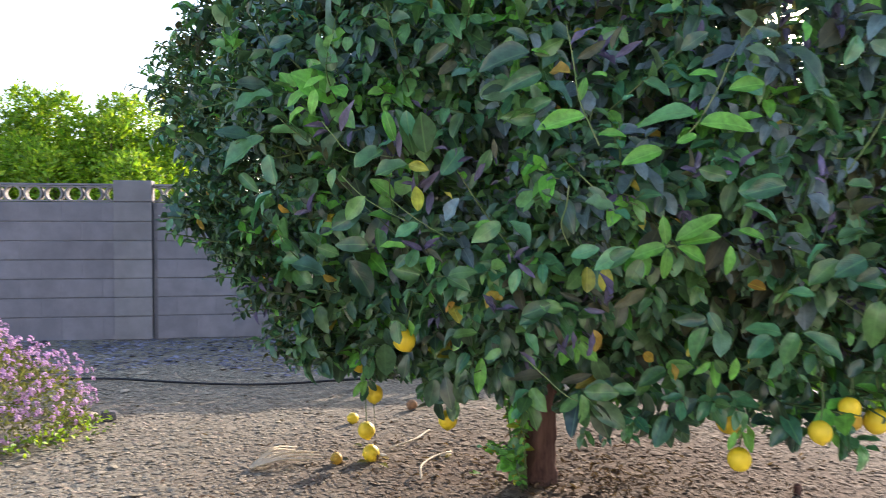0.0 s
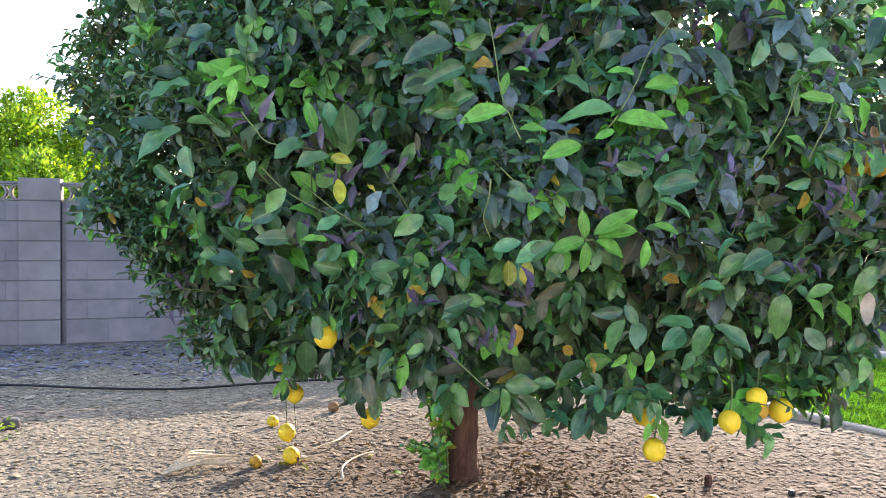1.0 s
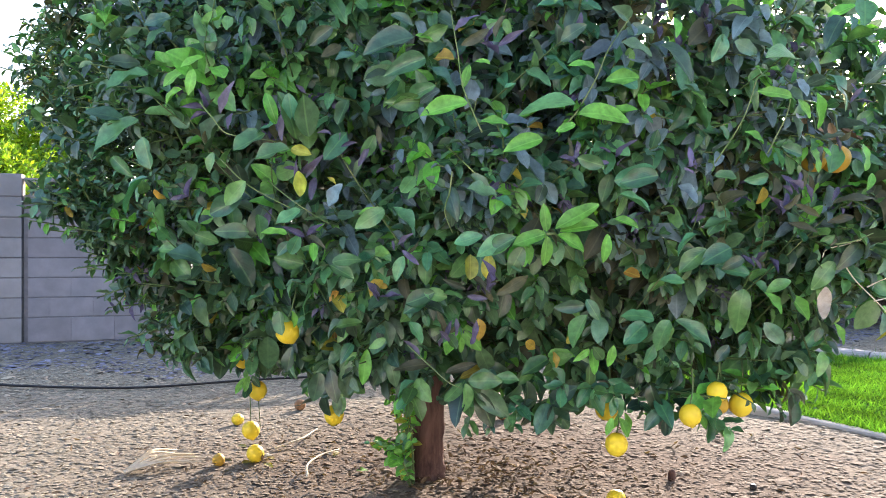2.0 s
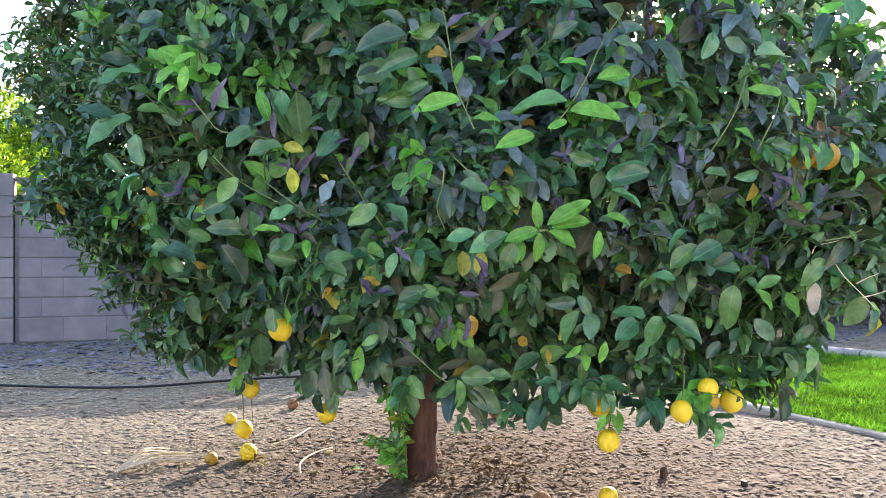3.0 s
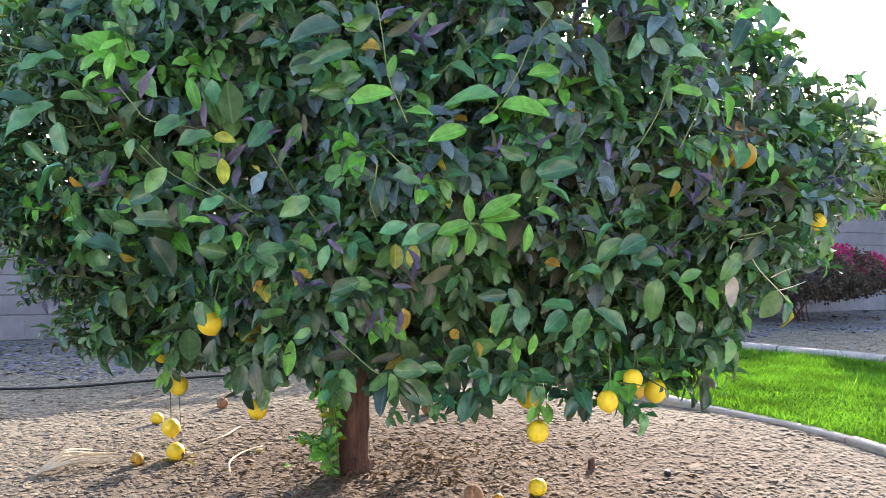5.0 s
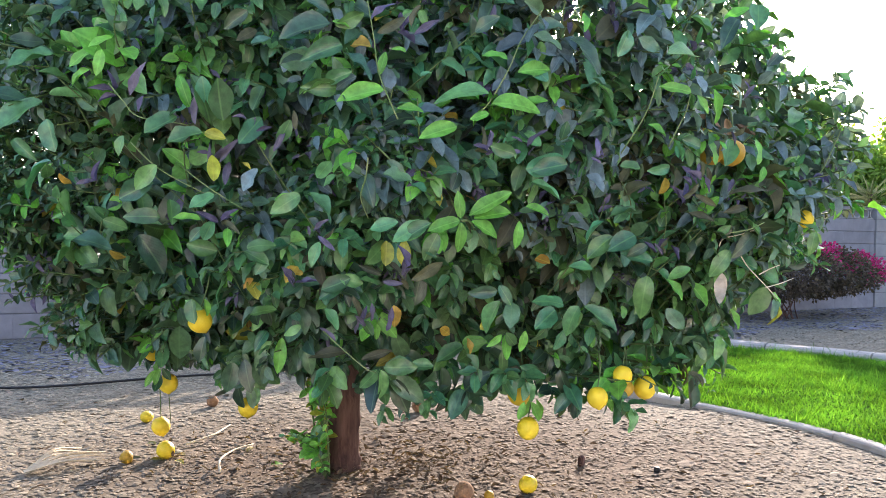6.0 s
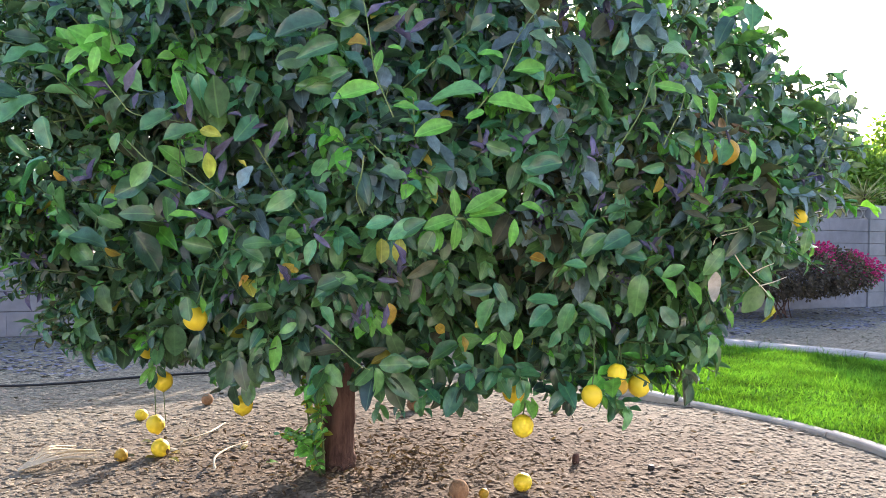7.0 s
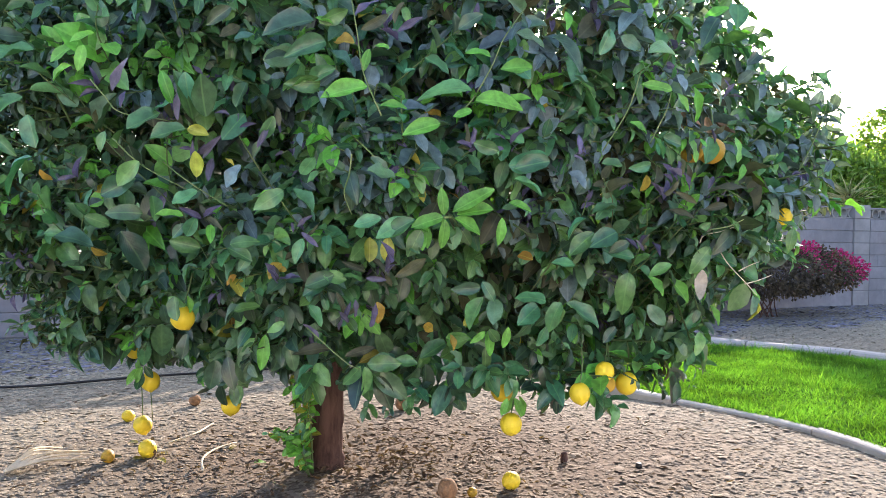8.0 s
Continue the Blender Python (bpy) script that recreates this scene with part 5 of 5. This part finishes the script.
def build_wall():
    root = tagged(empty("wall_north"), "grey concrete block garden wall topped with pierced blocks", "wall", kind="structure")
    root.matrix_basis = WALL
    core = Shape()
    edges = sorted(PILLARS)
    spans = [(-12.0, edges[0] - 0.406)] + [(a, b - 0.406) for a, b in zip(edges, edges[1:])] + [(edges[-1], 26.0)]
    for a, b in spans:
        core.box(a, b, 0.01, 0.142, -0.2, 1.476)
    for s in PILLARS:
        core.box(s - 0.392, s - 0.02, -0.018, 0.155, -0.2, 1.7)
    put("mortar", core.mesh("mortar"), [MORTAR], root)
    cache, rest = {}, Shape()

    def lay(a, b, lo, hi, front=0.0, deep=0.15, mat=BLOCK):
        w, h = round(b - a - 0.002, 4), round(hi - lo - 0.01, 3)
        if not (-5 < a < 5 or 10.5 < a < 16):
            rest.box(a + 0.004, b - 0.004, front, front + deep, lo + 0.004, hi - 0.004)
            return
        if (w, h, deep) not in cache:
            cache[w, h, deep] = block_mesh("block", w, h, deep, mat)
        ob = new("block", cache[w, h, deep])
        ob.parent = root
        ob.location = ((a + b) / 2, front + deep / 2 + rng.normal(0, 0.0012), (lo + hi) / 2)

    for i, (lo, hi) in enumerate(zip(COURSES, COURSES[1:])):
        for a, b in spans:
            a += 0.04
            s = a + (0.203 if i % 2 else 0.0)
            if s > a:
                lay(a, s, lo, hi)
            while s < b - 0.05:
                e = min(s + 0.406, b)
                if b - e < 0.06:
                    e = b
                lay(s, e, lo, hi)
                s = e
    for s in PILLARS:
        for lo, hi in zip(COURSES, (*COURSES[1:-1], 1.478)):
            lay(s - 0.4, s - 0.012, lo, hi, -0.03, 0.2, PILLAR)
        lay(s - 0.4, s - 0.012, 1.478, 1.715, -0.03, 0.2, PILLAR)
    put("far_blocks", rest.mesh("far_blocks"), [BLOCK], root)["kind"] = "stuff"

    # pierced top course
    s = Shape()
    w, h, d = 0.196, 0.168, 0.1
    s.box(-w / 2, w / 2, -d / 2, d / 2, 0, 0.016).box(-w / 2, w / 2, -d / 2, d / 2, h - 0.016, h)
    for sign in (-1, 1):
        n = 7
        for k in range(n):
            t0, t1 = (-1.15 + 2.3 * k / n), (-1.15 + 2.3 * (k + 1) / n)
            quad = []
            for t, r in ((t0, 0.074), (t1, 0.074), (t1, 0.094), (t0, 0.094)):
                quad.append((sign * (0.102 - r * math.cos(t)), h / 2 + r * math.sin(t)))
            b = len(s.v)
            s.v += [Vector((x, -d / 2, z)) for x, z in quad] + [Vector((x, d / 2, z)) for x, z in quad]
            order = ((0, 1, 2, 3), (7, 6, 5, 4), (0, 4, 5, 1), (1, 5, 6, 2), (2, 6, 7, 3), (3, 7, 4, 0))
            s.f += [tuple(b + i for i in (q if sign > 0 else q[::-1])) for q in order]
    pierced = s.mesh("pierced_block")
    pierced.materials.append(BREEZE)
    far = Shape()
    for a, b in spans:
        n = round((b - a) / 0.2)
        for k in range(n):
            c = a + (k + 0.5) * (b - a) / n
            if -5 < c < 4.6 or 10.5 < c < 16:
                ob = new("pierced_block", pierced)
                ob.parent, ob.location = root, (c, 0.075, 1.482)
            else:
                far.box(c - 0.098, c + 0.098, 0.025, 0.125, 1.48, 1.5).box(c - 0.098, c + 0.098, 0.025, 0.125, 1.63, 1.65).box(c - 0.015, c + 0.015, 0.025, 0.125, 1.5, 1.63)
        put("coping", Shape().box(a, b - 0.004, 0.015, 0.135, 1.653, 1.675).mesh("coping"), [BLOCK], root)
    put("far_pierced_blocks", far.mesh("far_pierced_blocks"), [BREEZE], root)["kind"] = "stuff"


build_wall()


# ---- plants around ----
def leafy(name, x, y, height, wide, count, size, mat, label, category, low=0.2, seed=1, trunk=True, shape=PLAIN, spires=0):
    r = np.random.default_rng(seed)
    root = tagged(empty(name, x, y, 0), label, category)
    blobs = 26
    a, h = r.uniform(0, 6.28, blobs), r.random(blobs)
    cz = low + (height - low) * h
    rr = wide * np.sqrt(np.clip(1 - ((h - 0.42) / 0.6) ** 2, 0.02, 1)) * np.sqrt(r.random(blobs))
    cx, cy = rr * np.cos(a), rr * np.sin(a)
    cr = wide * r.uniform(0.28, 0.5, blobs)
    cz = np.minimum(cz, height - cr * 0.75)
    i = r.integers(0, blobs, count)
    d = unit(r.normal(0, 1, (count, 3)))
    q = np.stack([cx[i], cy[i], cz[i]], -1) + d * (cr[i] * r.uniform(0.55, 1.12, count) ** 0.7)[:, None]
    q = q[q[:, 2] > 0.03]
    d = d[: len(q)]
    n = len(q)
    way = d + np.array([0, 0, 0.35]) + r.normal(0, 0.6, (n, 3))
    if spires:
        each, sa, sr = 60, r.uniform(0, 6.28, spires), wide * 0.85 * np.sqrt(r.random(spires))
        t = r.random((spires, each))
        top = height * (1.07 - 0.22 * (sr / wide) ** 2 - 0.12 * r.random(spires))
        lean = r.normal(0, 0.12, (spires, 2))
        q2 = np.stack([(sr * np.cos(sa))[:, None] + lean[:, :1] * t, (sr * np.sin(sa))[:, None] + lean[:, 1:] * t, top[:, None] * (0.72 + 0.28 * t)], -1).reshape(-1, 3)
        out = unit(np.concatenate([r.normal(0, 1, (len(q2), 2)), r.uniform(0.1, 1.2, (len(q2), 1))], 1))
        q, d, way = np.concatenate([q, q2 + out * 0.03]), np.concatenate([d, out]), np.concatenate([way, out])
        n = len(q)
    length = size * np.exp(r.normal(0, 0.25, n))
    m = frames_of(q, way, d + np.array([0, 0, 0.8]) + r.normal(0, 0.5, (n, 3)), length, length * 0.5)
    put("crown", many("crown", shape, m, None, None), [mat], root)["kind"] = "stuff"
    if trunk:
        s = Shape()
        s.tube([(0, 0, -0.1), (0.03, 0, height * 0.3), (0, 0.03, height * 0.75)], (0.09, 0.07, 0.02), 8, 0.1)
        for k in range(12):
            b = Vector((0.02, 0.01, height * r.uniform(0.15, 0.5)))
            s.tube(bend([b, b.lerp(Vector((cx[k], cy[k], cz[k])), 0.5) + Vector((0, 0, 0.1)), (cx[k], cy[k], cz[k])], 3), np.linspace(0.03, 0.008, 7), 5)
        put("trunk", s.mesh("trunk"), [BARK], root, smooth=True)
    return root


for i, (x, y, h, w, c) in enumerate(((-6.75, 10.8, 3.2, 0.72, 15000), (-5.65, 11.0, 3.12, 0.75, 16000), (-4.75, 11.3, 2.7, 0.6, 11000), (-7.9, 10.8, 2.75, 0.6, 9000), (-6.2, 10.2, 2.4, 0.8, 12000), (-5.0, 10.4, 2.2, 0.8, 10000), (-7.8, 9.9, 2.3, 0.8, 10000))):
    leafy("hedge_tree", x, y, h, w, c, 0.07, HEDGE, "sunlit yellow-green tree behind the block wall", "tree", 0.5, 20 + i, spires=42)["group"] = "trees behind the wall"
for i, (x, y, h, w, c) in enumerate(((6.4, 15.4, 2.2, 1.0, 6000), (7.7, 15.0, 2.3, 1.0, 9000), (9.4, 15.1, 3.95, 1.45, 24000), (11.6, 14.8, 4.2, 1.5, 20000), (13.9, 15.2, 4.0, 1.6, 12000), (10.3, 14.0, 2.9, 1.2, 14000), (12.4, 14.2, 3.0, 1.2, 14000))):
    leafy("garden_tree", x, y, h, w, c, 0.12, FAR, "pale green backlit tree beyond the wall", "tree", 0.5, 40 + i)["group"] = "trees behind the wall"


def build_bougainvillea():
    root = tagged(empty("bougainvillea", 6.65, 10.3, 0, 17), "low dark bougainvillea with magenta bracts before the wall", "shrub")
    r = np.random.default_rng(5)
    n = 17000
    d = unit(r.normal(0, 1, (n, 3)))
    q = d * r.uniform(0.55, 1.05, n)[:, None] ** 0.6 * np.array([1.9, 0.6, 0.36]) + np.array([0, 0, 0.67])
    q += 0.07 * np.sin(q[:, [1, 2, 0]] * 9)
    length = r.uniform(0.03, 0.065, n)
    m = frames_of(q, d + r.normal(0, 0.7, (n, 3)), d + r.normal(0, 0.6, (n, 3)) + np.array([0, 0, 0.5]), length, length * 0.7)
    q[:, 2] += 0.09 * q[:, 0]
    bloom = (q[:, 2] + 0.3 * q[:, 0] + r.normal(0, 0.12, n) > 1.12) & (np.sin(5 * q[:, 0]) + np.sin(7 * q[:, 1] + 1) > -0.9)
    put("leaves", many("leaves", PLAIN, m[~bloom]), [DUSK], root, "dark dull leaves")["kind"] = "stuff"
    put("bract_mass", many("bract_mass", PLAIN, m[bloom]), [MAGENTA], root, "magenta bracts")["kind"] = "stuff"
    for k in range(9):
        e = Vector((r.uniform(-0.9, 0.9), r.uniform(-0.4, 0.4), r.uniform(0.5, 0.9)))
        put("stem", Shape().tube(bend([(0.05 * k - 0.2, 0, -0.05), (e.x * 0.4, e.y * 0.4, e.z * 0.5), e], 4), np.linspace(0.01, 0.005, 9), 6).mesh("stem"), [BARK], root, smooth=True)


build_bougainvillea()


def build_yucca():
    root = tagged(empty("yucca", 9.75, 12.85, 0), "spiky pale yellow-green yucca behind the block wall", "yucca")
    r = np.random.default_rng(3)
    put("stem", Shape().tube([(0, 0, -0.1), (0.02, 0, 0.9), (0, 0.02, 1.95)], (0.07, 0.06, 0.05), 8, 0.1).mesh("stem"), [BARK], root, smooth=True)
    flat = np.zeros((1, 3, 4))
    flat[0, :, :3] = np.eye(3)
    shapes = []
    for c in (-0.3, -0.12, 0.02):
        shapes.append(many("blade", BLADE, flat, None, np.array([c])))
        shapes[-1].materials.append(SPIKE)
    n = 90
    d = unit(np.stack([r.normal(0, 1, n), r.normal(0, 1, n), r.uniform(-0.5, 1.1, n)], -1))
    length = r.uniform(0.35, 0.6, n)
    p = np.stack([np.zeros(n), np.zeros(n), r.uniform(1.75, 2.0, n)], -1) + d * 0.04
    for k, m in enumerate(frames_of(p, d, np.cross(d, r.normal(0, 1, (n, 3))), length, np.full(n, 0.03))):
        ob = new("blade", shapes[k % 3])
        ob.parent = root
        ob.matrix_basis = Matrix([*(list(row) for row in m), [0, 0, 0, 1]])


build_yucca()


def build_lantana():
    root = tagged(empty("lantana_bush", -2.79, 4.1, 0), "low mounded shrub covered in small lilac flowers", "shrub")
    r = np.random.default_rng(9)
    half = np.array([0.62, 0.61, 0.575])
    n = 5200
    d = unit(r.normal(0, 1, (n, 3)))
    d[:, 2] = abs(d[:, 2])
    q = d * half * (r.uniform(0.6, 1.0, n) ** 0.5)[:, None] * (1 + 0.06 * np.sin(7 * d[:, :1] + 5 * d[:, 1:2]))
    length = r.uniform(0.018, 0.034, n)
    put("leaves", many("leaves", SLIM, frames_of(q, d + r.normal(0, 0.7, (n, 3)), d + r.normal(0, 0.5, (n, 3)), length, length * 0.55)), [SMALL], root, "small dull green leaves")["kind"] = "stuff"
    k = 420
    a = r.uniform(-2.2, 0.5, k)
    reach_out = r.uniform(0.45, 0.78, k)
    q = np.stack([reach_out * np.cos(a), reach_out * np.sin(a), r.uniform(0.01, 0.1, k)], -1)
    length = r.uniform(0.02, 0.045, k)
    put("low_leaves", many("low_leaves", SLIM, frames_of(q, r.normal(0, 1, (k, 3)) + np.array([0, 0, 0.4]), r.normal(0, 0.4, (k, 3)) + np.array([0, -0.3, 1.0]), length, length * 0.5)), [HEDGE], root, "yellow-green leaves low at its foot")["kind"] = "stuff"
    heads = 640
    d = unit(r.normal(0, 1, (heads, 3)))
    d[:, 2] = abs(d[:, 2]) * 0.95 + 0.12
    c = d * half * (1 + 0.06 * np.sin(7 * d[:, :1] + 5 * d[:, 1:2])) * r.uniform(0.88, 1.1, (heads, 1))
    kinds = []
    for k in range(4):
        e = unit(r.normal(0, 0.6, (16, 3)) + np.array([0, 0, 1.0]))
        size = r.uniform(0.011, 0.017, 16)
        kinds.append(many("flower_head", PLAIN, frames_of(e * 0.016, np.cross(e, r.normal(0, 1, (16, 3))), e, size, size)))
        kinds[-1].materials.append(PETAL)
    near = np.argsort(-(d @ np.array([0.75, -0.6, 0.3])))[:290]
    for k in near:
        up = Vector(d[k])
        ob = new("flower_head", kinds[k % 4])
        ob.parent = root
        ob.matrix_basis = Matrix.Translation(Vector(c[k])) @ up.to_track_quat("Z", "Y").to_matrix().to_4x4() @ pose(0, 0, 0, 0, 0, float(r.uniform(0, 360)))
    far = np.ones(heads, bool)
    far[near] = False
    pos, way, nor = [], [], []
    for _ in range(16):
        e = unit(d[far] + r.normal(0, 0.55, (far.sum(), 3)))
        pos.append(c[far] + e * 0.016)
        nor.append(e)
        way.append(np.cross(e, r.normal(0, 1, (far.sum(), 3))))
    pos, way, nor = (np.concatenate(v) for v in (pos, way, nor))
    size = r.uniform(0.011, 0.017, len(pos))
    put("flower_mass", many("flower_mass", PLAIN, frames_of(pos, way, nor, size, size)), [PETAL], root, "lilac flower heads")["kind"] = "stuff"


build_lantana()


# ---- small things on the ground ----
def build_hose():
    line = bend([(-5.5, 5.2, 0.02), (-4.2, 5.55, 0.02), (-2.98, 5.68, 0.02), (-2.5, 5.66, 0.022), (-2.1, 5.69, 0.02), (-1.53, 5.75, 0.02), (-1.0, 5.95, 0.022), (-0.5, 6.13, 0.02), (0.3, 6.3, 0.02), (1.2, 6.35, 0.02)], 6)
    line = [Vector((p.x, p.y, p.z + float(gz(p.x, p.y)))) for p in line]
    tagged(put("drip_hose", Shape().tube(line, [0.009] * len(line), 10).mesh("drip_hose"), [HOSE], smooth=True), "thin black irrigation hose lying across the gravel", "hose")


build_hose()

for x, y, size, mesh, label, tilt in (
    (-0.418, 3.91, 0.042, LEMON, "fallen yellow lemon lying on the gravel", 20),
    (-0.69, 4.677, 0.034, LEMON, "fallen yellow lemon lying on the gravel", 80),
    (-0.572, 3.82, 0.031, LEMON_RIPE, "fallen orange-yellow lemon lying on the gravel", 85),
    (1.205, 3.314, 0.039, LEMON, "fallen yellow lemon lying on the gravel", 75),
    (0.913, 3.21, 0.045, LEMON_OLD, "rotten brown lemon on the gravel", 80),
    (1.02, 3.23, 0.022, LEMON_RIPE, "small shrivelled orange lemon on the gravel", 80),
    (0.884, 4.84, 0.045, LEMON_OLD, "rotten brown lemon on the gravel", 60),
    (-0.388, 5.06, 0.036, LEMON_OLD, "rotten brown lemon on the gravel", 70),
):
    ob = new("fallen_lemon", mesh)
    ob.matrix_basis = Matrix.Translation((x, y, float(gz(x, y)) + size * 0.95)) @ pose(0, 0, 0, tilt, 0, rng.uniform(0, 360)) @ Matrix.Diagonal((size, size, size, 1))
    tagged(ob, label, "lemon", "fallen lemons")


def stone(x, y, w, d, h, turn, mat, label):
    bm = bmesh.new()
    bmesh.ops.create_icosphere(bm, subdivisions=3, radius=1)
    for v in bm.verts:
        c = v.co.copy()
        m = max(abs(c.x), abs(c.y), abs(c.z))
        v.co = c.lerp(c / m, 0.6) * (1 + 0.12 * noise.noise(c * 1.7 + Vector((x, y, 0))))
        v.co = Vector((v.co.x * w / 2, v.co.y * d / 2, v.co.z * h / 2))
    ob = tagged(part("stone", bm, mat, smooth=True), label, "stone")
    ob.matrix_basis = pose(x, y, float(gz(x, y)) + h * 0.42, 0, 0, turn)


stone(-2.33, 4.53, 0.16, 0.1, 0.07, 10, CHIP, "flat tan stone beside the lilac shrub")
stone(-2.19, 4.57, 0.09, 0.08, 0.07, 40, MORTAR, "small dark grey stone on the gravel")
stone(1.549, 3.66, 0.034, 0.022, 0.055, 20, BARK, "dark red-brown scrap on the gravel")
stone(1.862, 3.505, 0.034, 0.03, 0.026, 60, HOSE, "small dark pebble on the gravel")


def build_straw():
    root = tagged(empty("dry_frond", -0.83, 3.8, 0.02), "dry pale palm frond scrap lying on the gravel", "palm frond")
    for k in range(8):
        t = radians(28 + 6 * k + rng.normal(0, 4))
        e = rng.uniform(0.22, 0.42)
        pts = [(-0.12, -0.16 + 0.012 * k, 0.014), (-0.12 + math.cos(t) * e * 0.5, -0.16 + math.sin(t) * e * 0.5, 0.035 + 0.004 * k), (-0.12 + math.cos(t) * e, -0.16 + math.sin(t) * e, 0.016)]
        put("strip", Shape().tube(bend(pts, 4), np.linspace(0.009, 0.003, 9), 4).mesh("strip"), [STRAW], root)
    for pts in ([(-0.36, 4.1, 0.02), (-0.25, 4.22, 0.035), (-0.22, 4.42, 0.02), (-0.2, 4.5, 0.02)], [(-0.12, 3.62, 0.02), (-0.14, 3.75, 0.04), (-0.1, 3.95, 0.03), (-0.03, 4.08, 0.02)]):
        line = bend(pts, 5)
        tagged(put("straw_stalk", Shape().tube(line, np.linspace(0.006, 0.004, len(line)), 6).mesh("straw_stalk"), [STRAW], smooth=True), "thin pale dry stalk lying on the gravel", "stalk", "dry stalks")


build_straw()


def build_litter():
    n = 1500
    a, r = rng.uniform(0, 6.28, n), np.abs(rng.normal(0, 1.0, n)) + 0.12
    x, y = 0.6 + r * np.cos(a), 3.7 + r * np.sin(a) * 0.7
    ok = ~inside(x, y, LAWN) & (y > 2.6)
    x, y = x[ok], y[ok]
    n = len(x)
    d = np.stack([rng.normal(0, 1, n), rng.normal(0, 1, n), rng.normal(0, 0.15, n)], -1)
    up = np.stack([rng.normal(0, 0.2, n), rng.normal(0, 0.2, n), np.ones(n)], -1)
    size = rng.uniform(0.012, 0.045, n)
    m = frames_of(np.stack([x, y, gz(x, y) + 0.018], -1), d, up, size, size * 0.45)
    tagged(put("leaf_litter", many("leaf_litter", SLIM, m, None, rng.normal(0, 0.3, n)), [DRY]), "dry brown leaf litter under the lemon tree", "leaf litter", kind="stuff")


build_litter()

for x, y, turn, kind in ((0.085, 3.79, 20, 2), (-0.07, 4.03, 110, 5), (-0.03, 4.08, 250, 4), (-0.51, 4.12, 160, 4), (-0.47, 3.83, 30, 4), (-0.52, 3.87, 200, 5), (-0.44, 3.8, 100, 5), (-0.36, 3.84, 320, 4), (-0.38, 3.95, 60, 5), (-0.33, 3.92, 140, 4)):
    one = frames_of(np.zeros((1, 3)), np.array([[math.cos(radians(turn)), math.sin(radians(turn)), 0.12]]), np.array([[0.1, -0.2, 1.0]]), np.array([0.06]), np.array([0.03]))
    ob = put("fallen_leaf", many("fallen_leaf", FINE, one, None, np.array([-0.25])), [LEAF[kind]], smooth=True)
    ob.location = (x, y, float(gz(x, y)) + 0.012)
    tagged(ob, "fallen yellowing lemon leaf lying on the gravel", "leaf", "fallen leaves")
